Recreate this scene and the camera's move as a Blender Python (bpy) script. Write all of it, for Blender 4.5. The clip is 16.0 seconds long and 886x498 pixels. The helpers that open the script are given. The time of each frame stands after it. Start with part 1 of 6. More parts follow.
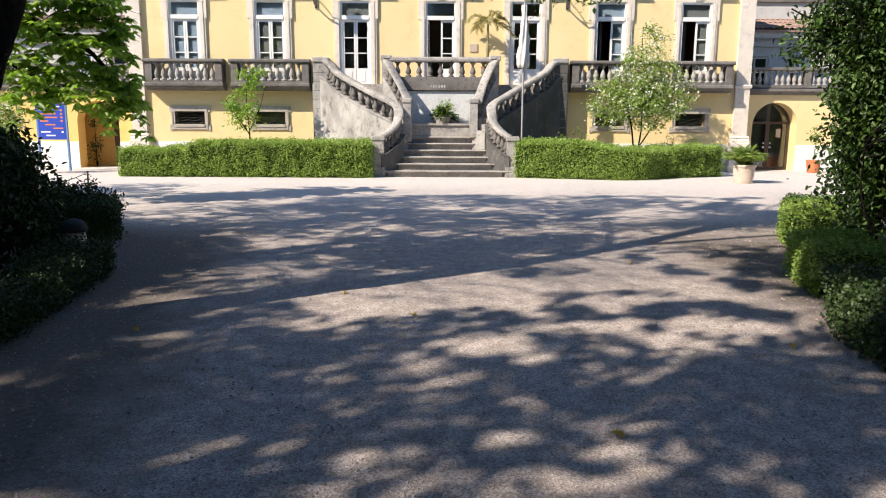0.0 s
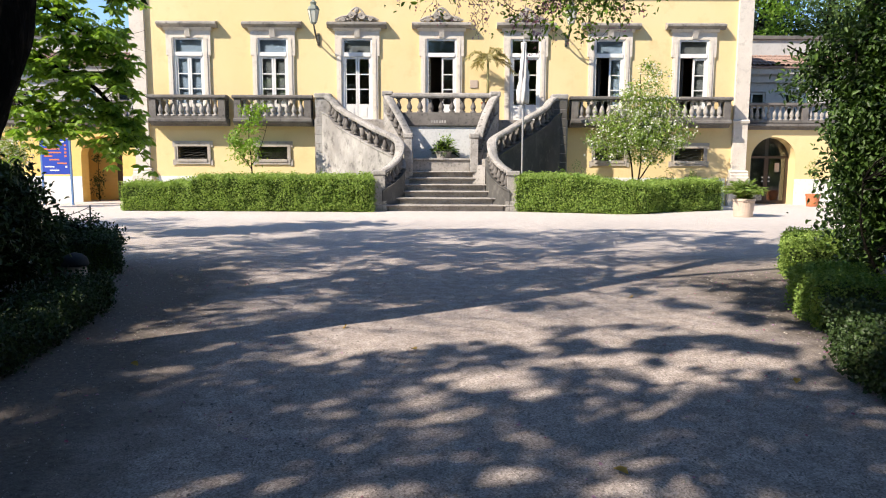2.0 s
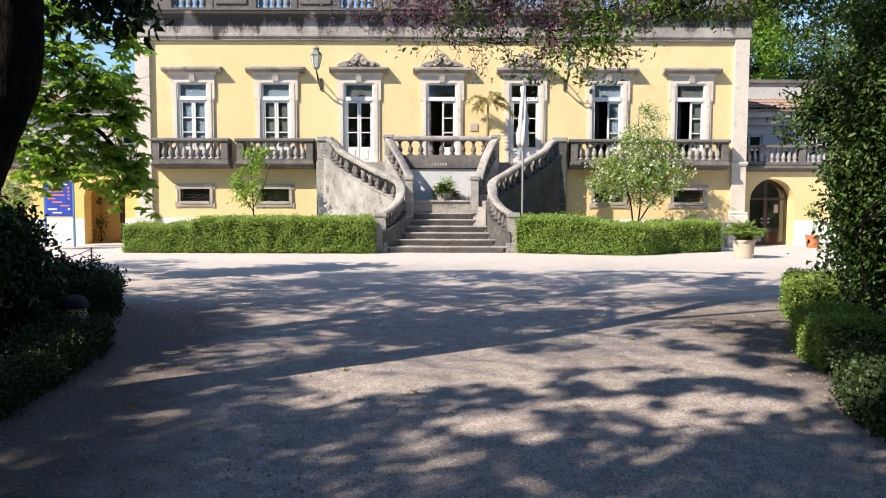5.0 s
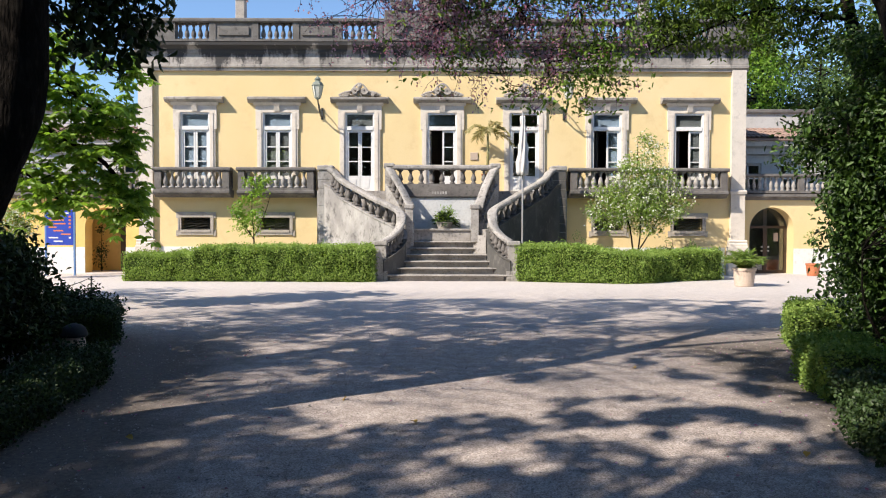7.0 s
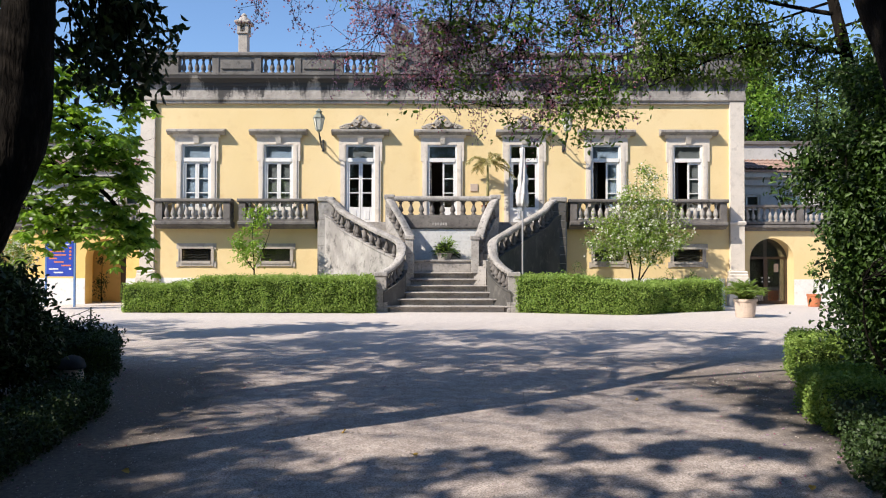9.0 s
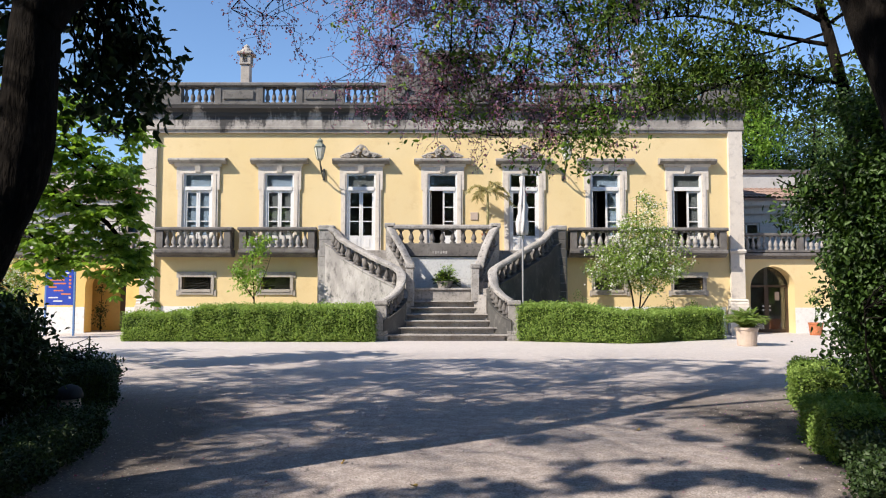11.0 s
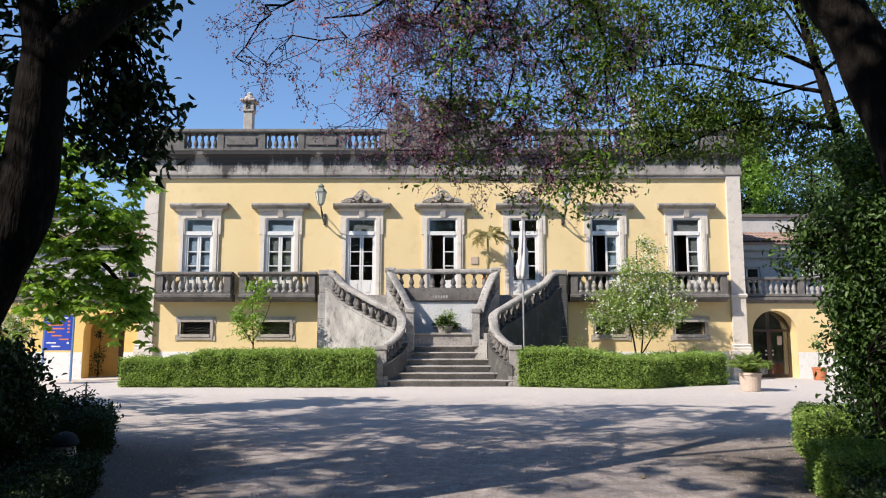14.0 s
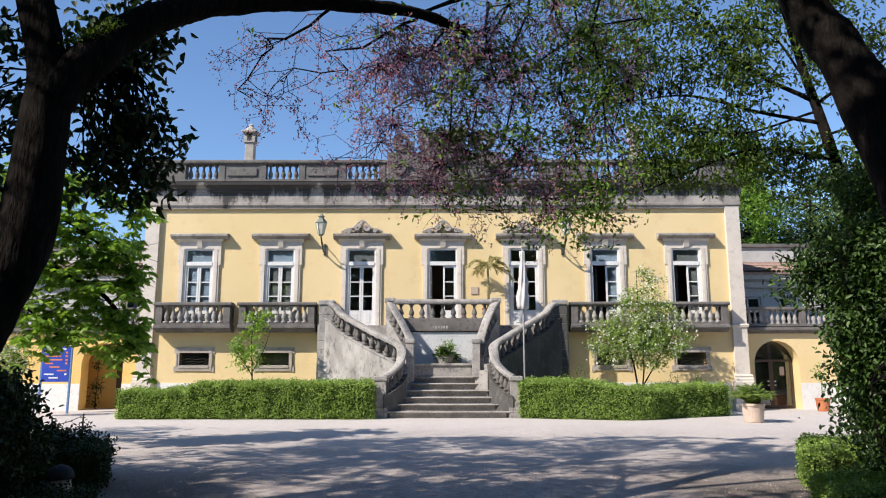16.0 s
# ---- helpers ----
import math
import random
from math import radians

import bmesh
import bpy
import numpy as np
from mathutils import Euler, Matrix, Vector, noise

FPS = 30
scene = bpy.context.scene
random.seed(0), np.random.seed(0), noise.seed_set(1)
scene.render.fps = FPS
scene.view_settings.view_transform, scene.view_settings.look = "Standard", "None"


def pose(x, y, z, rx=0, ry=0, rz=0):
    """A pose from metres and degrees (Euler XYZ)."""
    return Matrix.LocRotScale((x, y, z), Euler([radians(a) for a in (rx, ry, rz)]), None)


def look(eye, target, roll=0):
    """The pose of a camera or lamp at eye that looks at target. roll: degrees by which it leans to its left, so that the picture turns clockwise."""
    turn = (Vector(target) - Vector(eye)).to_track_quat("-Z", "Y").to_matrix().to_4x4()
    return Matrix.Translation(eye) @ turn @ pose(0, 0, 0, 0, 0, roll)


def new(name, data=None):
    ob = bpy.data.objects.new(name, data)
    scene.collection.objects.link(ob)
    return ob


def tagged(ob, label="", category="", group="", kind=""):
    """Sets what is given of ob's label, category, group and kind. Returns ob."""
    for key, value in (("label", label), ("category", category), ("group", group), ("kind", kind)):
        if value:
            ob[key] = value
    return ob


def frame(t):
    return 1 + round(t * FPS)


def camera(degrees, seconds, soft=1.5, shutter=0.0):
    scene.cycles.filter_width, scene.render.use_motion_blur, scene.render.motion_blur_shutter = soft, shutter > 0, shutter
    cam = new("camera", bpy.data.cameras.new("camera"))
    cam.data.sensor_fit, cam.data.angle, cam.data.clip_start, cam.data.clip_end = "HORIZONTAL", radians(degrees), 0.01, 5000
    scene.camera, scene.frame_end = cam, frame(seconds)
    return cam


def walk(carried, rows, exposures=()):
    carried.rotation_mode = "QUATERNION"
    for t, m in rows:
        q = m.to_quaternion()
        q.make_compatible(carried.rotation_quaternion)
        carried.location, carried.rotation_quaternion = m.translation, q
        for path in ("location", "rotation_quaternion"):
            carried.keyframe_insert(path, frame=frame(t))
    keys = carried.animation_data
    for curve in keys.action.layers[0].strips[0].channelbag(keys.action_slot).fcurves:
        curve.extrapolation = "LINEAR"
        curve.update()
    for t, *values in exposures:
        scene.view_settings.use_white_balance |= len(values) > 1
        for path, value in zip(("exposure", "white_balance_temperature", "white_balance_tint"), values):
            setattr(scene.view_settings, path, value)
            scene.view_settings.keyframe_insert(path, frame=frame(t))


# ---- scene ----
# The camera stands on a tripod and tilts slowly upwards.
cam = camera(64.28, 16.0, soft=1.1)
TILT = ((0.0, -9.91, -0.21, -0.28), (0.5, -9.23, -0.2, -0.26), (1.0, -8.57, -0.18, -0.25), (1.5, -7.88, -0.16, -0.24),
        (2.0, -7.16, -0.15, -0.23), (2.5, -6.47, -0.14, -0.22), (3.0, -5.87, -0.13, -0.20), (3.5, -5.37, -0.12, -0.19),
        (4.0, -4.87, -0.11, -0.17), (6.5, -2.05, -0.09, -0.14), (7.0, -1.48, -0.08, -0.13), (7.5, -0.92, -0.07, -0.12),
        (8.0, -0.27, -0.06, -0.11), (8.5, 0.35, -0.06, -0.1), (9.0, 1.04, -0.06, -0.09), (11.5, 3.88, -0.04, -0.05),
        (12.0, 4.43, -0.04, -0.04), (12.5, 4.97, -0.03, -0.04), (13.0, 5.61, -0.02, -0.03), (13.5, 6.26, -0.01, -0.01),
        (14.0, 6.95, -0.01, 0.0), (14.5, 7.56, -0.01, 0.02), (15.0, 8.2, -0.01, 0.04), (15.5, 8.78, 0.0, 0.05), (16.0, 9.4, 0.0, 0.07))
walk(cam, [(t, pose(0, 0, 1.5, 90 + p, r, y)) for t, p, y, r in TILT], exposures=[(0.0, 0.86, 7400, 13), (3.0, 0.92, 7400, 13), (8.0, 0.70, 7150, 13), (11.5, 0.62, 7050, 13), (16.0, 0.54, 6900, 13)])

# ---- sky and sun: late morning, the sun behind the camera on its left ----
SUN = Vector((-1.55, -1.0, 1.55))
world = bpy.data.worlds.new("sky")
scene.world = world
world.use_nodes = True
wn = world.node_tree
sky = wn.nodes.new("ShaderNodeTexSky")
sky.sky_type = "NISHITA"
sky.sun_disc = False
sky.sun_elevation = math.atan2(SUN.z, math.hypot(SUN.x, SUN.y))
sky.sun_rotation = math.atan2(SUN.x, SUN.y)
sky.air_density, sky.dust_density, sky.ozone_density = 1.1, 0.0, 8.0
bg = wn.nodes["Background"]
bg.inputs["Strength"].default_value = 0.128
wn.links.new(sky.outputs[0], bg.inputs["Color"])
sun = new("sun", bpy.data.lights.new("sun", "SUN"))
sun.data.energy, sun.data.angle, sun.data.color = 4.6, radians(0.53), (1.0, 0.96, 0.90)
sun.matrix_world = look(SUN, (0, 0, 0))


# ---- materials ----
def material(name, rough=0.8, metal=0.0):
    m = bpy.data.materials.new(name)
    m.use_nodes = True
    b = m.node_tree.nodes["Principled BSDF"]
    b.inputs["Roughness"].default_value, b.inputs["Metallic"].default_value = rough, metal
    return m, m.node_tree, b


def coords(nt, scale=(1, 1, 1)):
    g, mp = nt.nodes.new("ShaderNodeNewGeometry"), nt.nodes.new("ShaderNodeMapping")
    mp.inputs["Scale"].default_value = scale
    nt.links.new(g.outputs["Position"], mp.inputs["Vector"])
    return mp.outputs[0]


def noise_tex(nt, vec, scale, detail=5, rough=0.6):
    n = nt.nodes.new("ShaderNodeTexNoise")
    n.inputs["Scale"].default_value, n.inputs["Detail"].default_value, n.inputs["Roughness"].default_value = scale, detail, rough
    nt.links.new(vec, n.inputs["Vector"])
    return n.outputs["Fac"]


def ramp(nt, fac, *stops):
    r = nt.nodes.new("ShaderNodeValToRGB")
    while len(r.color_ramp.elements) < len(stops):
        r.color_ramp.elements.new(0.5)
    for e, (p, c) in zip(r.color_ramp.elements, stops):
        e.position, e.color = p, (*c, 1) if len(c) == 3 else c
    nt.links.new(fac, r.inputs[0])
    return r.outputs[0]


def mix(nt, fac, a, b, mode="MIX"):
    m = nt.nodes.new("ShaderNodeMix")
    m.data_type, m.blend_type = "RGBA", mode
    for key, val in ((0, fac), (6, a), (7, b)):
        if isinstance(val, (int, float)):
            m.inputs[key].default_value = val
        elif isinstance(val, tuple):
            m.inputs[key].default_value = (*val, 1)
        else:
            nt.links.new(val, m.inputs[key])
    return m.outputs[2]


def bump(nt, b, height, strength=0.3, distance=0.02):
    n = nt.nodes.new("ShaderNodeBump")
    n.inputs["Strength"].default_value, n.inputs["Distance"].default_value = strength, distance
    nt.links.new(height, n.inputs["Height"])
    nt.links.new(n.outputs[0], b.inputs["Normal"])


def speckled(name, a, b, c, big=0.6, fine=40, rough=0.85, relief=0.3, depth=0.01, stretch=(1, 1, 1), lo=0.35, hi=0.65):
    """A weathered mineral or painted surface: two colours in large patches, a third in fine stains."""
    m, nt, p = material(name, rough)
    v = coords(nt, stretch)
    n1, n2, n3 = noise_tex(nt, v, big), noise_tex(nt, v, fine), noise_tex(nt, v, big * 5, 8, 0.7)
    col = mix(nt, ramp(nt, n1, (lo, (0, 0, 0)), (hi, (1, 1, 1))), a, b)
    col = mix(nt, ramp(nt, n3, (0.52, (0, 0, 0)), (0.7, (1, 1, 1))), col, c)
    col = mix(nt, 0.18, col, ramp(nt, n2, (0.3, (0.3, 0.3, 0.3)), (0.7, (1, 1, 1))), "MULTIPLY")
    nt.links.new(col, p.inputs["Base Color"])
    bump(nt, p, n2, relief, depth)
    return m


STUCCO = speckled("yellow_stucco", (0.76, 0.585, 0.30), (0.80, 0.63, 0.35), (0.72, 0.54, 0.28), 0.35, 60, 0.9, 0.15, 0.004)
STONE = speckled("pale_limestone", (0.70, 0.635, 0.55), (0.63, 0.57, 0.495), (0.50, 0.45, 0.39), 1.2, 45, 0.85, 0.3, 0.006)
CORNICELIGHT = speckled("worn_carved_stone", (0.48, 0.43, 0.37), (0.36, 0.325, 0.285), (0.22, 0.2, 0.18), 3, 45, 0.9, 0.4, 0.008)
CORNICESTONE = speckled("stained_limestone", (0.42, 0.39, 0.35), (0.22, 0.205, 0.185), (0.11, 0.10, 0.095), 0.9, 45, 0.9, 0.3, 0.006)
GREY = speckled("weathered_grey_stone", (0.115, 0.105, 0.098), (0.20, 0.185, 0.17), (0.06, 0.056, 0.053), 1.6, 40, 0.9, 0.5, 0.01)
STAIRSTONE = speckled("lichened_stair_stone", (0.43, 0.405, 0.375), (0.27, 0.255, 0.235), (0.10, 0.094, 0.088), 3.0, 35, 0.9, 0.5, 0.01)
LIMEWASH = speckled("stained_limewash", (0.46, 0.44, 0.41), (0.27, 0.255, 0.24), (0.10, 0.095, 0.09), 1.2, 30, 0.9, 0.5, 0.012, (1, 1, 0.55), 0.4, 0.6)
# partly black stain, partly the shade of the stair's right flank
DARKRENDER = speckled("darkened_render", (0.10, 0.096, 0.088), (0.06, 0.058, 0.054), (0.16, 0.15, 0.135), 1.4, 30, 0.9, 0.5, 0.012, (1, 1, 0.5))
STEPSTONE = speckled("worn_step_stone", (0.40, 0.375, 0.345), (0.27, 0.25, 0.23), (0.12, 0.112, 0.104), 2.2, 50, 0.85, 0.4, 0.006)
PAINT = speckled("white_paint", (0.80, 0.80, 0.78), (0.76, 0.76, 0.74), (0.70, 0.69, 0.66), 2, 60, 0.45, 0.05, 0.002)
BAND = speckled("white_limewash", (0.78, 0.77, 0.74), (0.72, 0.71, 0.68), (0.60, 0.58, 0.54), 1.5, 50, 0.9, 0.2, 0.004)
TERRACOTTA = speckled("terracotta", (0.50, 0.17, 0.07), (0.42, 0.13, 0.055), (0.55, 0.28, 0.17), 5, 60, 0.85, 0.2, 0.003)
PALECLAY = speckled("pale_clay", (0.58, 0.46, 0.375), (0.51, 0.41, 0.335), (0.40, 0.32, 0.26), 5, 60, 0.9, 0.3, 0.004)
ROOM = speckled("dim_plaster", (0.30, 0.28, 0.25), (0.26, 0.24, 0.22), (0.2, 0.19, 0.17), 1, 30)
WOODDARK = speckled("dark_wood", (0.09, 0.055, 0.035), (0.06, 0.035, 0.022), (0.04, 0.025, 0.018), 3, 60, 0.5, 0.2, 0.003, (1, 1, 0.1))
BLACKPAINT = speckled("dull_black_paint", (0.02, 0.02, 0.022), (0.016, 0.016, 0.018), (0.03, 0.03, 0.03), 6, 60, 0.8, 0.1, 0.001)
IRON = speckled("dark_iron", (0.06, 0.065, 0.06), (0.04, 0.045, 0.042), (0.09, 0.08, 0.065), 4, 60, 0.55, 0.2, 0.002)
ROOFTILE = speckled("clay_roof_tile", (0.36, 0.235, 0.185), (0.28, 0.19, 0.155), (0.2, 0.16, 0.14), 2.5, 40, 0.9, 0.3, 0.005)
TILEWHITE = speckled("white_glazed_tile", (0.72, 0.73, 0.72), (0.62, 0.64, 0.64), (0.45, 0.46, 0.46), 2, 30, 0.3, 0.1, 0.002)
BARK = speckled("dark_bark", (0.016, 0.013, 0.011), (0.009, 0.008, 0.007), (0.032, 0.027, 0.022), 5, 16, 1.0, 1.0, 0.07, (1, 1, 0.25))
BARK.node_tree.nodes["Principled BSDF"].inputs["Specular IOR Level"].default_value = 0.1
FABRIC = speckled("white_canvas", (0.62, 0.61, 0.59), (0.54, 0.53, 0.51), (0.42, 0.41, 0.40), 4, 90, 0.9, 0.2, 0.002)
CURTAINDARK = speckled("dark_curtain", (0.05, 0.045, 0.045), (0.035, 0.03, 0.03), (0.07, 0.06, 0.06), 4, 60, 0.95, 0.2, 0.002)
# blue put in for the sky that the panes would reflect
SKYTINTBLIND = speckled("sky_tinted_blind", (0.42, 0.54, 0.74), (0.38, 0.50, 0.68), (0.34, 0.45, 0.62), 4, 90, 0.95, 0.2, 0.002)
CURTAINGREY = speckled("grey_net_curtain", (0.26, 0.28, 0.31), (0.22, 0.24, 0.27), (0.17, 0.18, 0.2), 4, 90, 0.95, 0.2, 0.002)
SIGNBLUE = speckled("blue_enamel", (0.02, 0.06, 0.42), (0.025, 0.07, 0.45), (0.02, 0.05, 0.36), 2, 40, 0.4, 0.05, 0.001)
SIGNORANGE = speckled("orange_lettering", (0.75, 0.22, 0.08), (0.72, 0.2, 0.07), (0.68, 0.2, 0.08), 2, 40, 0.5, 0.0, 0.001)
SIGNWHITE = speckled("white_lettering", (0.75, 0.75, 0.75), (0.72, 0.72, 0.72), (0.68, 0.68, 0.68), 2, 40, 0.5, 0.0, 0.001)
METALGREY = speckled("grey_metal", (0.38, 0.38, 0.38), (0.34, 0.34, 0.34), (0.28, 0.28, 0.28), 3, 60, 0.4, 0.05, 0.001)


def gravel_material():
    m, nt, p = material("gravel", 0.95)
    v = coords(nt)
    cells = nt.nodes.new("ShaderNodeTexVoronoi")
    cells.inputs["Scale"].default_value = 105
    nt.links.new(v, cells.inputs["Vector"])
    pebble = ramp(nt, cells.outputs["Color"], (0.1, (0.28, 0.245, 0.22)), (0.55, (0.52, 0.465, 0.43)), (0.95, (0.74, 0.67, 0.62)))
    broad = ramp(nt, noise_tex(nt, v, 0.35, 6, 0.65), (0.35, (0.80, 0.78, 0.78)), (0.65, (1.0, 0.97, 0.96)))
    dust = ramp(nt, noise_tex(nt, v, 6, 6, 0.7), (0.42, (0.72, 0.70, 0.69)), (0.62, (1, 1, 1)))
    col = mix(nt, 1.0, mix(nt, 1.0, pebble, broad, "MULTIPLY"), dust, "MULTIPLY")
    sep = nt.nodes.new("ShaderNodeSeparateXYZ")
    nt.links.new(v, sep.inputs[0])
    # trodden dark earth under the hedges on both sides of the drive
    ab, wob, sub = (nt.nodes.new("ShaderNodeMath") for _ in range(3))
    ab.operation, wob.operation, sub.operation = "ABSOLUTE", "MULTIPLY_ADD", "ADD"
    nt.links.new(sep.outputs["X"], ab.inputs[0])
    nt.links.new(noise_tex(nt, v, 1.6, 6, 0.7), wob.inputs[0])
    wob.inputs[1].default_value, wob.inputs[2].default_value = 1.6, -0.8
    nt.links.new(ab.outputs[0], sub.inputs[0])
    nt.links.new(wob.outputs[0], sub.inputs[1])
    # on the shaded left it spreads further, painting heavy shade too; less so towards the court
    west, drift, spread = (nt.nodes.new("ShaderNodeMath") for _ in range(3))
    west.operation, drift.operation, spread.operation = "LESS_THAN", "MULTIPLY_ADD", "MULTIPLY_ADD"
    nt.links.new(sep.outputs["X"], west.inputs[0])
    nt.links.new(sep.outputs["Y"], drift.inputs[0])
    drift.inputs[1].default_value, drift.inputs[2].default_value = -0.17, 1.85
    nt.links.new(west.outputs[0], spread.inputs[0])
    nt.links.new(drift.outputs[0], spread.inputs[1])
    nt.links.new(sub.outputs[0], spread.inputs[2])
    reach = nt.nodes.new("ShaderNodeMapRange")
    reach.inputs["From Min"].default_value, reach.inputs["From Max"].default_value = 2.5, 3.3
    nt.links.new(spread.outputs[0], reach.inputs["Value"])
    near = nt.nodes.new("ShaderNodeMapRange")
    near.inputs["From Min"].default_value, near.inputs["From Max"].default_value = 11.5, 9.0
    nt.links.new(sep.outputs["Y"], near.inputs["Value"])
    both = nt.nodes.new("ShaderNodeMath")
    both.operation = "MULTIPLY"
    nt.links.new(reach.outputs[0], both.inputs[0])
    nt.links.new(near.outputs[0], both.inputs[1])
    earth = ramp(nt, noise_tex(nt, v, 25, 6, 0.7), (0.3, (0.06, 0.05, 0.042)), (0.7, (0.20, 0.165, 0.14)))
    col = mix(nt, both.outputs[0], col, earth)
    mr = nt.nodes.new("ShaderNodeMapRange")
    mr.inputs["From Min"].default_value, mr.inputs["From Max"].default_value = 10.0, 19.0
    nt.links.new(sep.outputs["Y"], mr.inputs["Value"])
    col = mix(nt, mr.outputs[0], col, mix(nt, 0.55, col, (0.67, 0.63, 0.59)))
    nt.links.new(col, p.inputs["Base Color"])
    bump(nt, p, cells.outputs["Distance"], 0.6, 0.008)
    return m


GRAVEL = gravel_material()


def glass_material():
    m = bpy.data.materials.new("window_glass")
    m.use_nodes = True
    nt = m.node_tree
    nt.nodes.remove(nt.nodes["Principled BSDF"])
    out = nt.nodes["Material Output"]
    t, g, f, x = (nt.nodes.new("ShaderNode" + k) for k in ("BsdfTransparent", "BsdfGlossy", "Fresnel", "MixShader"))
    t.inputs["Color"].default_value = (0.80, 0.83, 0.82, 1)
    g.inputs["Roughness"].default_value = 0.03
    f.inputs["IOR"].default_value = 1.9
    nt.links.new(f.outputs[0], x.inputs[0])
    nt.links.new(t.outputs[0], x.inputs[1])
    nt.links.new(g.outputs[0], x.inputs[2])
    nt.links.new(x.outputs[0], out.inputs[0])
    return m


GLASS = glass_material()


def leaf_material(name, a, b, c, gloss=0.45, through_light=0.35):
    """Leaves: three greens from leaf to leaf; some light passes through the blade."""
    m, nt, p = material(name, gloss)
    g = nt.nodes.new("ShaderNodeNewGeometry")
    col = ramp(nt, g.outputs["Random Per Island"], (0.0, a), (0.5, b), (1.0, c))
    col = mix(nt, 0.35, col, ramp(nt, noise_tex(nt, coords(nt), 4.0), (0.35, (0.35, 0.35, 0.35)), (0.62, (1, 1, 1))), "MULTIPLY")
    nt.links.new(col, p.inputs["Base Color"])
    t, x = nt.nodes.new("ShaderNodeBsdfTranslucent"), nt.nodes.new("ShaderNodeMixShader")
    x.inputs[0].default_value = through_light
    bright = mix(nt, 1.0, col, (1.0, 1.0, 0.55), "MULTIPLY")
    nt.links.new(bright, t.inputs["Color"])
    out = nt.nodes["Material Output"]
    nt.links.new(p.outputs[0], x.inputs[1])
    nt.links.new(t.outputs[0], x.inputs[2])
    nt.links.new(x.outputs[0], out.inputs[0])
    return m


BOX = leaf_material("box_leaf", (0.15, 0.26, 0.045), (0.27, 0.41, 0.085), (0.39, 0.53, 0.14), 0.7, 0.4)
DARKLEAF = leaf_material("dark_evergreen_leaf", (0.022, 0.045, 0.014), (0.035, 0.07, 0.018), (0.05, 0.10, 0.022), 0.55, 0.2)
CHESTNUT = leaf_material("spring_green_leaf", (0.16, 0.31, 0.04), (0.25, 0.43, 0.065), (0.36, 0.54, 0.10), 0.45, 0.55)
FRESH = leaf_material("fresh_leaf", (0.10, 0.20, 0.03), (0.17, 0.32, 0.045), (0.30, 0.46, 0.08), 0.5, 0.45)
FEATHER = leaf_material("feathery_leaf", (0.05, 0.09, 0.016), (0.085, 0.15, 0.022), (0.20, 0.32, 0.045), 0.55, 0.45)
DISTANT = leaf_material("distant_leaf", (0.05, 0.10, 0.025), (0.085, 0.155, 0.035), (0.15, 0.24, 0.05), 0.6, 0.3)
BLOSSOM = leaf_material("purple_blossom", (0.40, 0.21, 0.50), (0.56, 0.36, 0.64), (0.58, 0.16, 0.33), 0.6, 0.65)
PALELEAF = leaf_material("pale_shrub_leaf", (0.19, 0.31, 0.05), (0.27, 0.40, 0.08), (0.35, 0.47, 0.13), 0.5, 0.4)
CYCAD = leaf_material("cycad_leaf", (0.14, 0.24, 0.05), (0.22, 0.34, 0.07), (0.34, 0.44, 0.12), 0.45, 0.4)
PALMLEAF = leaf_material("palm_leaf", (0.34, 0.31, 0.13), (0.42, 0.38, 0.17), (0.50, 0.43, 0.22), 0.5, 0.35)
WHITEFLOWER = leaf_material("white_petal", (0.75, 0.74, 0.68), (0.82, 0.81, 0.76), (0.7, 0.68, 0.6), 0.6, 0.3)
DRYLEAF = leaf_material("dry_leaf", (0.40, 0.20, 0.05), (0.50, 0.33, 0.06), (0.30, 0.16, 0.05), 0.7, 0.2)
CONIFER = leaf_material("conifer_needle", (0.02, 0.045, 0.02), (0.03, 0.06, 0.025), (0.05, 0.085, 0.03), 0.6, 0.15)


# ---- mesh helpers ----
def part(name, bm, mat, parent=None, label="", smooth=False):
    bmesh.ops.recalc_face_normals(bm, faces=bm.faces)
    me = bpy.data.meshes.new(name)
    bm.to_mesh(me)
    bm.free()
    me.materials.append(mat)
    if smooth:
        me.shade_smooth()
    ob = new(name, me)
    ob.parent = parent
    return tagged(ob, label)


def again(ob, m, parent=None):
    """Another piece on the same mesh."""
    o = new(ob.name.split(".")[0], ob.data)
    o.parent, o.matrix_basis = parent or ob.parent, m
    if "label" in ob:
        o["label"] = ob["label"]
    return o


def empty(name, label, category, group="", at=(0, 0, 0)):
    e = new(name)
    e.location = at
    return tagged(e, label, category, group)


def box(bm, x0, x1, y0, y1, z0, z1, bevel=0.0):
    r = bmesh.ops.create_cube(bm, size=1.0)
    vs = r["verts"]
    for v in vs:
        v.co = Vector((x0 + (v.co.x + 0.5) * (x1 - x0), y0 + (v.co.y + 0.5) * (y1 - y0), z0 + (v.co.z + 0.5) * (z1 - z0)))
    if bevel:
        es = list({e for v in vs for e in v.link_edges})
        bmesh.ops.bevel(bm, geom=es, offset=bevel, segments=2, affect="EDGES", profile=0.5)
    return bm


def boxed(*a, **k):
    return box(bmesh.new(), *a, **k)


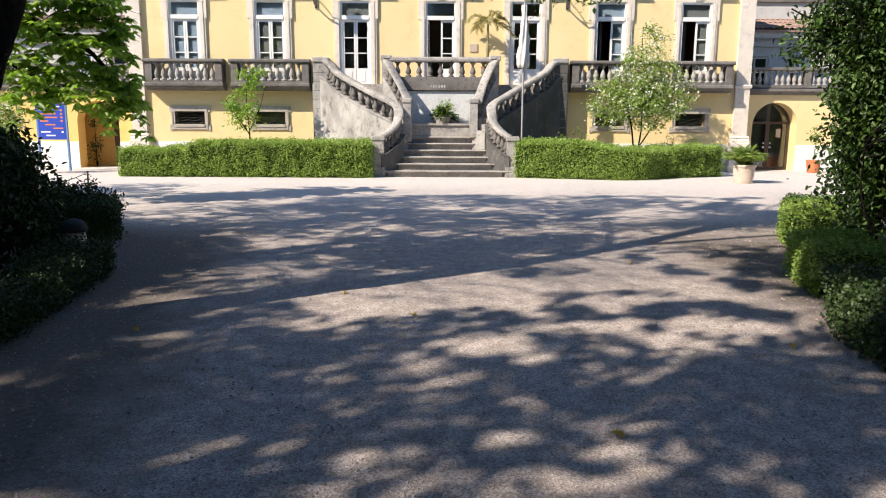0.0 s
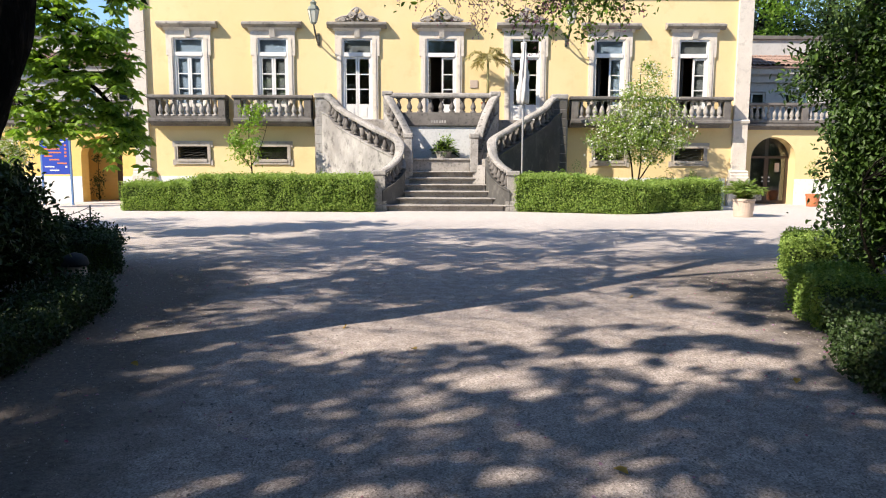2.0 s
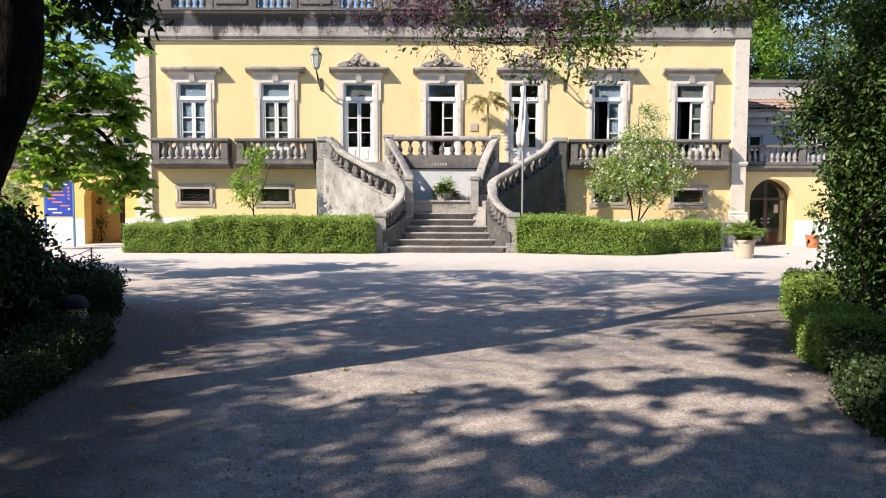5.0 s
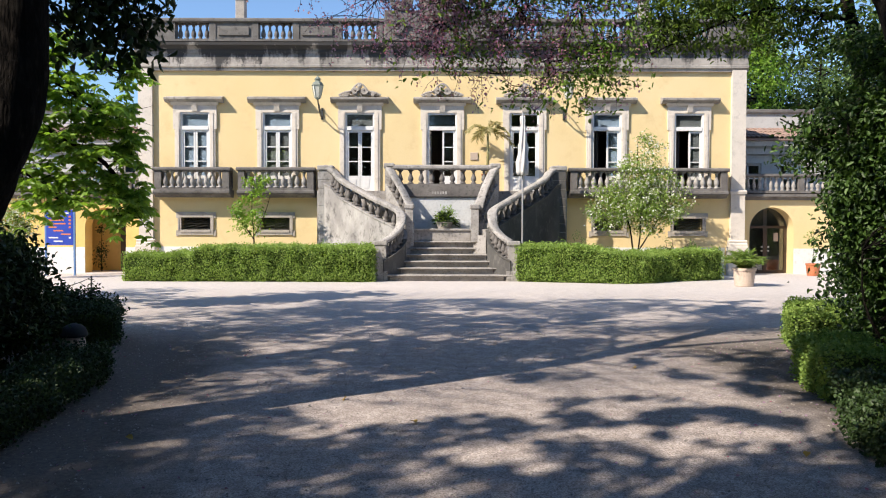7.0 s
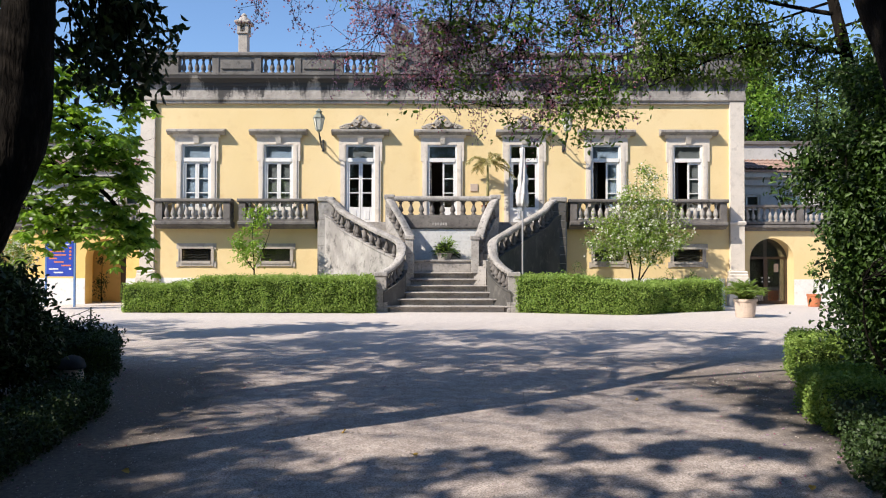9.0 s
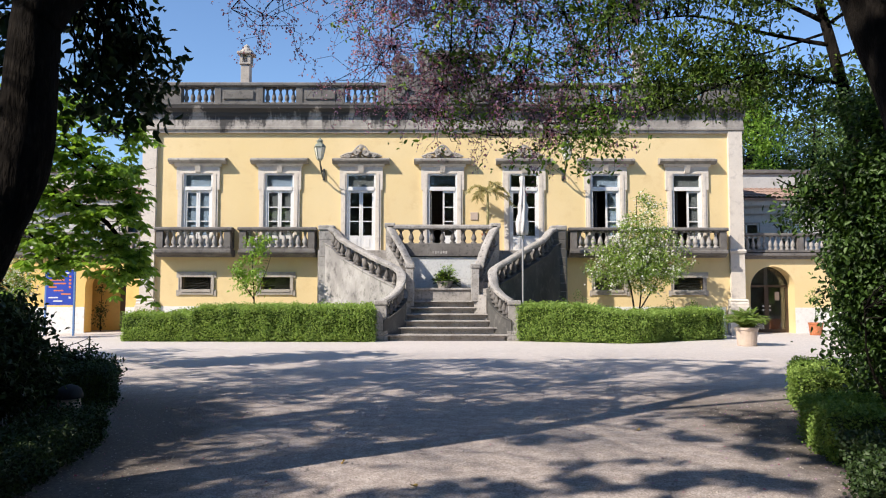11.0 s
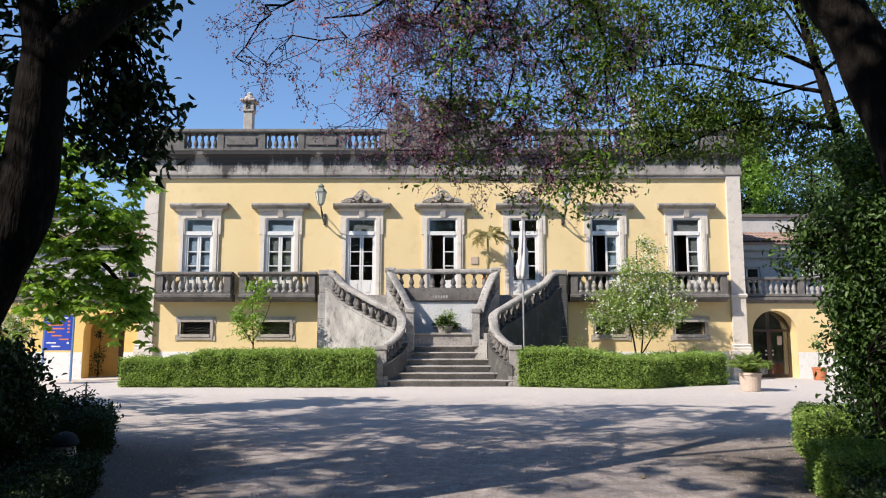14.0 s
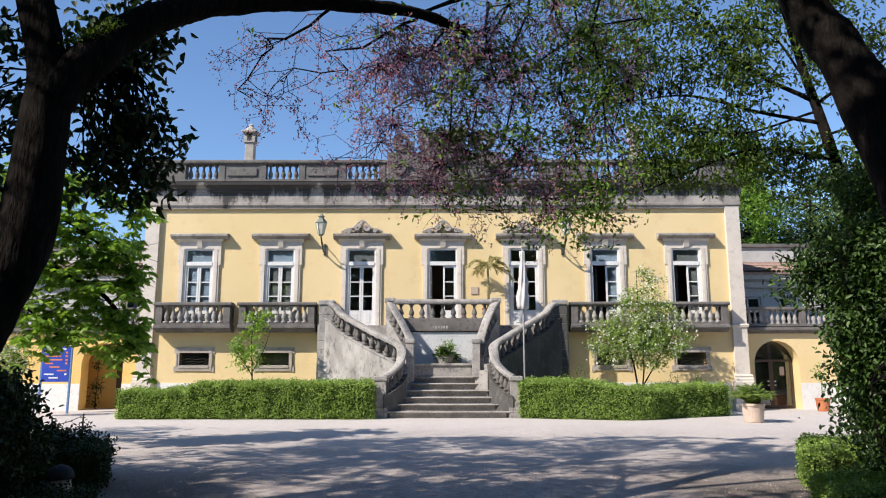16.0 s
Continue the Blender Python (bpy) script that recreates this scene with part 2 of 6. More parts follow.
def lathe(bm, profile, seg=12, at=(0, 0, 0), m=None):
    rings = []
    for r, z in profile:
        ring = []
        for i in range(seg):
            a = 2 * math.pi * i / seg
            p = Vector((at[0] + r * math.cos(a), at[1] + r * math.sin(a), at[2] + z))
            ring.append(bm.verts.new(m @ p if m else p))
        rings.append(ring)
    for q, w in zip(rings, rings[1:]):
        for i in range(seg):
            bm.faces.new((q[i], q[(i + 1) % seg], w[(i + 1) % seg], w[i]))
    bm.faces.new(rings[0][::-1])
    bm.faces.new(rings[-1])
    return bm


def spline(pts, n=6):
    """A smooth line through the points."""
    p = [Vector(q) for q in pts]
    p = [2 * p[0] - p[1], *p, 2 * p[-1] - p[-2]]
    out = []
    for a, b, c, d in zip(p, p[1:], p[2:], p[3:]):
        for k in range(n):
            t = k / n
            out.append(0.5 * (2 * b + (c - a) * t + (2 * a - 5 * b + 4 * c - d) * t * t + (3 * b - a - 3 * c + d) * t ** 3))
    return out + [p[-2]]


def sweep(bm, path, section):
    """Carries a closed section of (sideways, up) along the path; section may be a function of the point's number."""
    rings = []
    for i, p in enumerate(path):
        a, b = path[max(i - 1, 0)], path[min(i + 1, len(path) - 1)]
        side = Vector((b.y - a.y, a.x - b.x, 0)).normalized()
        sec = section(i) if callable(section) else section
        rings.append([bm.verts.new((p.x + side.x * u, p.y + side.y * u, p.z + v)) for u, v in sec])
    for q, w in zip(rings, rings[1:]):
        n = len(q)
        for i in range(n):
            bm.faces.new((q[i], q[(i + 1) % n], w[(i + 1) % n], w[i]))
    bm.faces.new(rings[0][::-1])
    bm.faces.new(rings[-1])
    return bm


def rod(bm, a, b, r, seg=6):
    a, b = Vector(a), Vector(b)
    m = Matrix.Translation(a) @ (b - a).to_track_quat("Z", "Y").to_matrix().to_4x4()
    return lathe(bm, ((r, 0), (r, (b - a).length)), seg, m=m)


def extrude_along_x(bm, x0, x1, profile):
    """A moulding: the (y, z) profile carried from x0 to x1."""
    a = [bm.verts.new((x0, y, z)) for y, z in profile]
    b = [bm.verts.new((x1, y, z)) for y, z in profile]
    n = len(profile)
    for i in range(n):
        bm.faces.new((a[i], a[(i + 1) % n], b[(i + 1) % n], b[i]))
    bm.faces.new(a[::-1])
    bm.faces.new(b)
    return bm


def pierced_wall(x0, x1, z0, z1, y, thick, holes):
    """A wall of that thickness behind the plane y, with rectangular openings (x0, x1, z0, z1) right through it."""
    xs = sorted({x0, x1, *(h[0] for h in holes), *(h[1] for h in holes)})
    zs = sorted({z0, z1, *(h[2] for h in holes), *(h[3] for h in holes)})
    solid = {}
    for i, (a, b) in enumerate(zip(xs, xs[1:])):
        for j, (c, d) in enumerate(zip(zs, zs[1:])):
            mx, mz = (a + b) / 2, (c + d) / 2
            solid[i, j] = not any(h[0] < mx < h[1] and h[2] < mz < h[3] for h in holes)
    bm = bmesh.new()
    made = {}

    def vert(x, yy, z):
        key = (x, yy, z)
        if key not in made:
            made[key] = bm.verts.new(key)
        return made[key]

    for (i, j), full in solid.items():
        if not full:
            continue
        a, b, c, d = xs[i], xs[i + 1], zs[j], zs[j + 1]
        for yy in (y, y + thick):
            bm.faces.new([vert(p, yy, q) for p, q in ((a, c), (b, c), (b, d), (a, d))])
        for (di, dj), (p, q) in (((-1, 0), ((a, c), (a, d))), ((1, 0), ((b, c), (b, d))), ((0, -1), ((a, c), (b, c))), ((0, 1), ((a, d), (b, d)))):
            if not solid.get((i + di, j + dj)):
                bm.faces.new([vert(p[0], y, p[1]), vert(q[0], y, q[1]), vert(q[0], y + thick, q[1]), vert(p[0], y + thick, p[1])])
    return bm


def turned(h, r, seg=10):
    """A vase-shaped stone baluster with square foot and cap."""
    bm = bmesh.new()
    box(bm, -r, r, -r, r, 0, 0.10 * h)
    box(bm, -r, r, -r, r, 0.92 * h, h)
    prof = ((0.75, 0.10), (0.6, 0.15), (0.55, 0.17), (0.92, 0.26), (1.0, 0.34), (0.93, 0.44), (0.62, 0.58), (0.42, 0.72), (0.40, 0.78), (0.62, 0.82), (0.62, 0.86), (0.5, 0.89), (0.7, 0.92))
    return lathe(bm, [(r * a, h * b) for a, b in prof], seg)


# ---- ground ----
def ground():
    bm = bmesh.new()
    bmesh.ops.create_grid(bm, x_segments=60, y_segments=60, size=60)
    for v in bm.verts:
        f = 1 + 12 * max(0, max(abs(v.co.x), abs(v.co.y)) - 50) / 10
        v.co = Vector((v.co.x * f, v.co.y * f, 0))
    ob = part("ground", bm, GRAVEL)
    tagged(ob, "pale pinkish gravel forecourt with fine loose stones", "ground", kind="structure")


ground()

# ---- the house ----
D = 24.2          # plane of the facade
STEP = 2.81       # from window to window
FLOOR = 2.85      # level of the main floor
TOP = 5.52        # top of the window frames
HALF = 0.50       # half the width of a window

house = empty("house", "yellow stuccoed manor house with stone trim and parapet", "house", at=(0, D, 0))
INV = Matrix.Translation((0, -D, 0))


def hpart(name, bm, mat, label="", parent=None, smooth=False):
    """A part of the house, given in the world's metres."""
    bm.transform(INV if parent is None else INV)
    return part(name, bm, mat, parent or house, label, smooth)


AXES = [k * STEP for k in range(-3, 4)]
LOW = (AXES[0], AXES[1] - 0.1, AXES[5] + 0.1, AXES[6])
holes = [(x - HALF, x + HALF, FLOOR, TOP) for x in AXES] + [(x - 0.5, x + 0.5, 1.52, 1.94) for x in LOW]
hpart("wall", pierced_wall(-10.2, 10.2, 0, 7.0, D, 0.5, holes), STUCCO, "smooth yellow stucco wall")
for s in (-1, 1):
    bm = bmesh.new()
    box(bm, min(s * 9.7, s * 10.2), max(s * 9.7, s * 10.2), D + 0.5, D + 11, 0, 7.0)
    hpart("side_wall", bm, STUCCO)
hpart("back_wall", boxed(-10.2, 10.2, D + 11, D + 11.4, 0, 7.4), STUCCO)
hpart("roof", boxed(-10.19, 10.19, D + 0.3, D + 11.3, 7.42, 7.75), ROOFTILE)
hpart("floor", boxed(-9.7, 9.7, D + 0.5, D + 11, FLOOR - 0.25, FLOOR - 0.002), WOODDARK)
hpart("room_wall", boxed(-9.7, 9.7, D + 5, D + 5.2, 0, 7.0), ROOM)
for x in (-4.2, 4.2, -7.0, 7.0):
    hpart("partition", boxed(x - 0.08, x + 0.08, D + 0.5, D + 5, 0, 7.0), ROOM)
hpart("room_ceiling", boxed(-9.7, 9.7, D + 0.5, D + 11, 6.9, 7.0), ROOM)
# whitewashed foot of the wall
for a, b in ((-9.7, -4.35), (4.35, 9.7)):
    hpart("plinth_band", boxed(a, b, D - 0.02, D + 0.01, 0, 0.94), BAND)
# corner pilasters
for s in (-1, 1):
    bm = bmesh.new()
    c = s * 10.1
    box(bm, c - 0.24, c + 0.24, D - 0.12, D + 0.2, 1.2, 6.99)
    box(bm, c - 0.34, c + 0.34, D - 0.24, D + 0.2, 0, 0.98, 0.02)
    extrude_along_x(bm, c - 0.31, c + 0.31, ((D - 0.21, 0.98), (D - 0.21, 1.06), (D - 0.17, 1.1), (D - 0.19, 1.16), (D - 0.13, 1.2), (D + 0.2, 1.2), (D + 0.2, 0.98)))
    extrude_along_x(bm, c - 0.28, c + 0.28, ((D - 0.16, 2.78), (D - 0.18, 2.86), (D - 0.14, 2.9), (D + 0.2, 2.9), (D + 0.2, 2.78)))
    hpart("corner_pilaster", bm, STONE, "pale limestone corner pilaster")
# main cornice and parapet
bm = bmesh.new()
extrude_along_x(bm, -10.4, 10.4, ((D - 0.10, 6.93), (D - 0.10, 7.0), (D - 0.16, 7.04), (D - 0.16, 7.12), (D - 0.11, 7.14), (D - 0.11, 7.5), (D + 0.4, 7.5), (D + 0.4, 6.93)))


def streaked_material():
    """Pale stone with black rain stains hanging down from the ledge over it."""
    m, nt, p = material("rain_streaked_frieze", 0.9)
    v = coords(nt)
    drip = noise_tex(nt, coords(nt, (1.0, 0.3, 0.10)), 1.5, 4, 0.65)
    ragged = noise_tex(nt, v, 9, 6, 0.7)
    sep = nt.nodes.new("ShaderNodeSeparateXYZ")
    nt.links.new(v, sep.inputs[0])
    reach = nt.nodes.new("ShaderNodeMapRange")
    reach.inputs["From Min"].default_value, reach.inputs["From Max"].default_value = 7.02, 7.8
    reach.inputs["To Min"].default_value, reach.inputs["To Max"].default_value = -0.13, 0.08
    nt.links.new(sep.outputs["Z"], reach.inputs["Value"])
    total = nt.nodes.new("ShaderNodeMath")
    total.operation = "ADD"
    nt.links.new(mix(nt, 0.22, drip, ragged), total.inputs[0])
    nt.links.new(reach.outputs[0], total.inputs[1])
    stone = ramp(nt, noise_tex(nt, v, 1.4, 6, 0.7), (0.35, (0.22, 0.205, 0.185)), (0.62, (0.42, 0.385, 0.345)))
    col = mix(nt, ramp(nt, total.outputs[0], (0.44, (0, 0, 0)), (0.52, (1, 1, 1))), stone, (0.055, 0.052, 0.05))
    nt.links.new(col, p.inputs["Base Color"])
    bump(nt, p, ragged, 0.4, 0.008)
    return m


STAINED = streaked_material()
frieze = hpart("frieze", bm, STAINED, "rain-streaked pale stone frieze")
bm = bmesh.new()
extrude_along_x(bm, -10.45, 10.45, ((D + 0.3, 7.5), (D - 0.13, 7.5), (D - 0.15, 7.55), (D - 0.15, 7.62), (D - 0.2, 7.66), (D - 0.26, 7.7), (D - 0.34, 7.73), (D - 0.36, 7.82), (D - 0.1, 7.86), (D + 0.3, 7.86)))
hpart("cornice", bm, STAINED, "dark weathered stone cornice ledge")
PIER = speckled("lichened_parapet_stone", (0.12, 0.113, 0.104), (0.19, 0.177, 0.16), (0.06, 0.056, 0.053), 1.4, 40, 0.9, 0.5, 0.01)
bm = bmesh.new()
box(bm, -10.35, 10.35, D - 0.30, D + 0.10, 7.861, 7.93)
for k in range(-4, 4):
    c = (k + 0.5) * STEP
    box(bm, max(c - 0.82, -10.33), min(c + 0.82, 10.33), D - 0.25, D + 0.05, 7.93, 8.5)
    if k not in (-1, 0, -4, 3):
        box(bm, c - 0.52, c + 0.52, D - 0.30, D - 0.25, 8.06, 8.34, 0.015)
    for w in (-0.72, 0.72):
        if abs(c + w) < 10.1:
            box(bm, c + w - 0.11, c + w + 0.11, D - 0.275, D - 0.25, 7.93, 8.5)
parapet = hpart("parapet", bm, PIER, "weathered stone roof parapet")
bm = bmesh.new()
extrude_along_x(bm, -10.36, 10.36, ((D - 0.31, 8.5), (D - 0.34, 8.53), (D - 0.34, 8.6), (D - 0.29, 8.64), (D + 0.09, 8.64), (D + 0.12, 8.6), (D + 0.12, 8.53), (D + 0.09, 8.5)))
hpart("coping", bm, PIER, parent=parapet)
first = None
for k in (-3, -2, -1, 1, 2, 3):
    for j in range(-2, 3):
        m = Matrix.Translation((k * STEP + j * 0.225, -0.10, 7.93))
        if first is None:
            first = part("baluster", turned(0.57, 0.085), GREY, parapet, smooth=True)
            first.matrix_basis = m
        else:
            again(first, m)


def scroll(bm, cx, cz, r, turn, w, y0, y1):
    """A spiral volute of stone."""
    pts = []
    for i in range(29):
        a = turn * i / 28 * 3.6 * math.pi
        q = r * (1 - 0.8 * i / 28)
        pts.append((cx + q * math.cos(a), cz + q * math.sin(a), w * (1 - 0.5 * i / 28)))
    rows = []
    for i, (x, z, t) in enumerate(pts):
        dx, dz = x - cx, z - cz
        l = math.hypot(dx, dz) or 1
        rows.append([bm.verts.new((x + dx / l * t * s, y, z + dz / l * t * s)) for s, y in ((-0.5, y1), (-0.5, y0), (0.5, y0), (0.5, y1))])
    for q, v in zip(rows, rows[1:]):
        for i in range(4):
            bm.faces.new((q[i], q[(i + 1) % 4], v[(i + 1) % 4], v[i]))
    bm.faces.new(rows[0])
    bm.faces.new(rows[-1][::-1])


bm = bmesh.new()
box(bm, -1.95, 1.95, D - 0.36, D - 0.05, 7.87, 8.9, 0.03)
box(bm, -0.8, 0.8, D - 0.40, D + 0.0, 8.9, 9.6, 0.15)
for s in (-1, 1):
    scroll(bm, s * 1.42, 9.28, 0.36, s, 0.16, D - 0.42, D - 0.1)
    scroll(bm, s * 1.5, 8.35, 0.30, -s, 0.15, D - 0.46, D - 0.3)
    scroll(bm, s * 0.62, 9.55, 0.26, s, 0.15, D - 0.44, D - 0.1)
lathe(bm, ((0.05, 0), (0.5, 0.02), (0.62, 0.12), (0.55, 0.2), (0.45, 0.2), (0.4, 0.12), (0.1, 0.16)), 20, m=Matrix.Translation((0, D - 0.38, 9.1)) @ Matrix.Rotation(math.pi / 2, 4, "X"))
hpart("crest", bm, GREY, "carved stone crest with scrolls")


# French windows
def surround(x, crowned):
    """Stone frame with ears, keystone and a projecting cornice."""
    bm = bmesh.new()
    jambs = []
    for s in (-1, 1):
        jb = bmesh.new()
        a, b = sorted((x + s * HALF, x + s * (HALF + 0.19)))
        box(jb, a, b, D - 0.06, D + 0.2, FLOOR, 4.95)
        a, b = sorted((x + s * HALF, x + s * (HALF + 0.24)))
        box(jb, a, b, D - 0.07, D + 0.2, 4.95, TOP)
        a, b = sorted((x + s * (HALF + 0.04), x + s * (HALF + 0.13)))
        box(jb, a, b, D - 0.085, D - 0.06, FLOOR, 5.5)
        jambs.append(jb)
    box(bm, x - HALF - 0.24, x + HALF + 0.24, D - 0.07, D + 0.2, TOP, 5.84)
    extrude_along_x(bm, x - HALF - 0.3, x + HALF + 0.3, ((D + 0.1, 5.76), (D - 0.1, 5.76), (D - 0.16, 5.84), (D + 0.1, 5.84)))
    w = HALF + 0.48
    top = bmesh.new()
    extrude_along_x(top, x - w, x + w, ((D + 0.1, 5.84), (D - 0.15, 5.84), (D - 0.24, 5.9), (D - 0.28, 5.93), (D - 0.28, 5.99), (D - 0.05, 6.06), (D + 0.1, 6.06)))
    ob = hpart("window_surround", bm, STONE, "carved limestone window surround with cornice", smooth=False)
    hpart("window_cornice", top, CORNICESTONE, parent=ob)
    for jb in jambs:
        hpart("jamb", jb, STONE, parent=ob)
    bm = bmesh.new()
    extrude_along_x(bm, x - 0.09, x + 0.09, ((D + 0.0, 5.55), (D - 0.1, 5.55), (D - 0.16, 5.72), (D - 0.2, 5.80), (D + 0.0, 5.80)))
    hpart("keystone", bm, STONE, parent=ob)
    if crowned:
        bm = bmesh.new()
        r = random.Random(int(x * 10))
        for k in range(46):
            u = r.uniform(-1, 1)
            top = 0.30 * (1 - abs(u)) ** 1.1
            q = bmesh.ops.create_icosphere(bm, subdivisions=1, radius=1.0)["verts"]
            m = pose(x + u * 0.66, D - 0.05 - 0.04 * r.random(), 6.08 + r.random() * top, 0, r.uniform(-50, 50), 0) @ Matrix.Diagonal((r.uniform(0.05, 0.09), r.uniform(0.04, 0.07), r.uniform(0.025, 0.045), 1))
            bmesh.ops.transform(bm, matrix=m, verts=q)
        for k in (-1, 1):
            ridge = spline([(x + k * 0.72, D - 0.08, 6.1), (x + k * 0.5, D - 0.1, 6.2), (x + k * 0.3, D - 0.11, 6.24), (x + k * 0.14, D - 0.12, 6.42), (x, D - 0.12, 6.5)], 4)
            for a, b in zip(ridge, ridge[1:]):
                rod(bm, a, b, 0.035, 6)
            scroll(bm, x + k * 0.16, 6.24, 0.11, -k, 0.06, D - 0.17, D - 0.02)
            scroll(bm, x + k * 0.46, 6.13, 0.07, k, 0.05, D - 0.15, D - 0.02)
        lathe(bm, ((0.02, 0), (0.09, 0.02), (0.07, 0.07), (0.01, 0.09)), 8, m=Matrix.Translation((x, D - 0.1, 6.4)) @ Matrix.Rotation(math.pi / 2, 4, "X"))
        hpart("carved_crest", bm, CORNICELIGHT, "carved scrollwork crest", parent=ob)


SL = 0.062


def french_window(x, left_open, rows, closed_curtain=None, dark_curtain=False, blind=None, right_curtain=None):
    y = D - 0.03
    bm = bmesh.new()
    for s in (-1, 1):
        a, b = sorted((x + s * (HALF - 0.06), x + s * HALF))
        box(bm, a, b, y, y + 0.1, FLOOR, TOP)
    box(bm, x - HALF + 0.06, x + HALF - 0.06, y, y + 0.1, TOP - 0.06, TOP)
    box(bm, x - HALF + 0.06, x + HALF - 0.06, y - 0.02, y + 0.1, 4.93, 5.06)
    frame_ = hpart("window", bm, PAINT, "white-painted French window with transom light")
    hpart("pane", boxed(x - HALF + 0.06, x + HALF - 0.06, y + 0.04, y + 0.046, 5.06, TOP - 0.06), GLASS, parent=frame_).visible_shadow = False
    w = HALF - 0.065
    for s in (-1, 1):
        bm = bmesh.new()
        # leaf drawn from its hinge at 0 towards +x
        box(bm, 0, SL, 0, 0.05, 0, 2.07)
        box(bm, w - SL, w - 0.003, 0, 0.05, 0, 2.07)
        box(bm, SL, w - SL, 0, 0.05, 2.0, 2.07)
        box(bm, SL, w - SL, 0, 0.05, 0, 0.52)
        box(bm, 0.13, w - 0.13, -0.012, 0.0, 0.1, 0.42, 0.005)
        step = 1.47 / rows
        for k in range(1, rows):
            box(bm, SL, w - SL, 0.005, 0.045, 0.52 + k * step - 0.016, 0.52 + k * step + 0.016)
        leaf = part("casement", bm, PAINT, frame_)
        turn = radians(-82) if (left_open and s < 0) else 0
        flip = Matrix.Diagonal((-s, 1, 1, 1))
        leaf.matrix_basis = Matrix.Translation((x + s * (HALF - 0.062), 0.0, FLOOR + 0.005)) @ Matrix.Rotation(-turn * 1.0, 4, "Z") @ flip
        for k in range(rows):
            bm = boxed(SL, w - SL, 0.02, 0.026, 0.52 + k * step + (0.016 if k else 0), 0.52 + (k + 1) * step - 0.016)
            p = part("pane", bm, GLASS, leaf)
            p.visible_shadow = False
    # added blinds whose colour stands in for reflections in the panes
    if closed_curtain:
        hpart("blind", boxed(x - HALF + 0.065, x + HALF - 0.065, y + 0.105, y + 0.112, FLOOR + 0.02, 4.92), closed_curtain, "smooth pale blind behind the glass, toned like the panes' reflections", parent=frame_)
    if right_curtain:
        hpart("blind", boxed(x + 0.02, x + HALF - 0.065, y + 0.105, y + 0.112, FLOOR + 0.02, 4.92), right_curtain, "smooth pale blind behind the glass, toned like the panes' reflections", parent=frame_)
    # transom blind, tinted to stand in for reflected sky
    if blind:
        hpart("blind", boxed(x - HALF + 0.03, x + HALF - 0.03, y + 0.105, y + 0.112, 4.97, TOP - 0.02), blind, "pale roller blind behind the glass, tinted for reflections", parent=frame_)
    if dark_curtain:
        drape(x - HALF + 0.02, x - HALF + 0.28, y + 0.3, FLOOR, TOP, CURTAINDARK, frame_)


def drape(x0, x1, y, z0, z1, mat, parent):
    bm = bmesh.new()
    n = int((x1 - x0) / 0.015)
    for off in (0, 0.006):
        row = []
        for i in range(n + 1):
            x = x0 + (x1 - x0) * i / n
            yy = y + off + 0.03 * math.sin(i * 0.9) + 0.012 * math.sin(i * 0.37)
            row.append((bm.verts.new((x, yy, z0)), bm.verts.new((x, yy, z1))))
        for p, q in zip(row, row[1:]):
            bm.faces.new((p[0], q[0], q[1], p[1]))
    hpart("curtain", bm, mat, parent=parent, smooth=True)


for i, x in enumerate(AXES):
    surround(x, 2 <= i <= 4)
    french_window(x, i in (3, 5, 6), 3, (SKYTINTBLIND, CURTAINGREY)[i] if i < 2 else None, i in (5, 6),
                  {0: SKYTINTBLIND, 1: SKYTINTBLIND, 2: CURTAINGREY, 5: SKYTINTBLIND, 6: CURTAINGREY}.get(i), {5: SKYTINTBLIND, 6: CURTAINGREY}.get(i))

# low barred windows of the basement
for x in LOW:
    bm = bmesh.new()
    for s in (-1, 1):
        a, b = sorted((x + s * 0.5, x + s * 0.59))
        box(bm, a, b, D - 0.04, D + 0.1, 1.44, 2.08)
        a, b = sorted((x + s * 0.59, x + s * 0.68))
        box(bm, a, b, D - 0.03, D + 0.1, 1.3, 1.5)
        box(bm, a, b, D - 0.03, D + 0.1, 1.92, 2.12)
        a, b = sorted((x + s * 0.57, x + s * 0.61))
        box(bm, a, b, D - 0.06, D - 0.03, 1.5, 1.92)
    box(bm, x - 0.59, x + 0.59, D - 0.045, D + 0.1, 1.94, 2.12)
    box(bm, x - 0.59, x + 0.59, D - 0.045, D + 0.1, 1.34, 1.52)
    box(bm, x - 0.5, x + 0.5, D - 0.07, D - 0.045, 1.42, 1.52, 0.01)
    low = hpart("basement_window", bm, CORNICELIGHT, "low stone-framed basement window with iron grille")
    hpart("pane", boxed(x - 0.5, x + 0.5, D + 0.22, D + 0.228, 1.52, 1.94), GLASS, parent=low)
    for j in range(5):
        bm = bmesh.new()
        p = [Vector((x - 0.5 + i * 0.05, D + 0.08, 1.56 + j * 0.085 + 0.02 * math.sin(i * 0.8 + j * 1.5))) for i in range(21)]
        for a, b in zip(p, p[1:]):
            rod(bm, a, b, 0.008, 4)
        hpart("grille_bar", bm, IRON, parent=low)


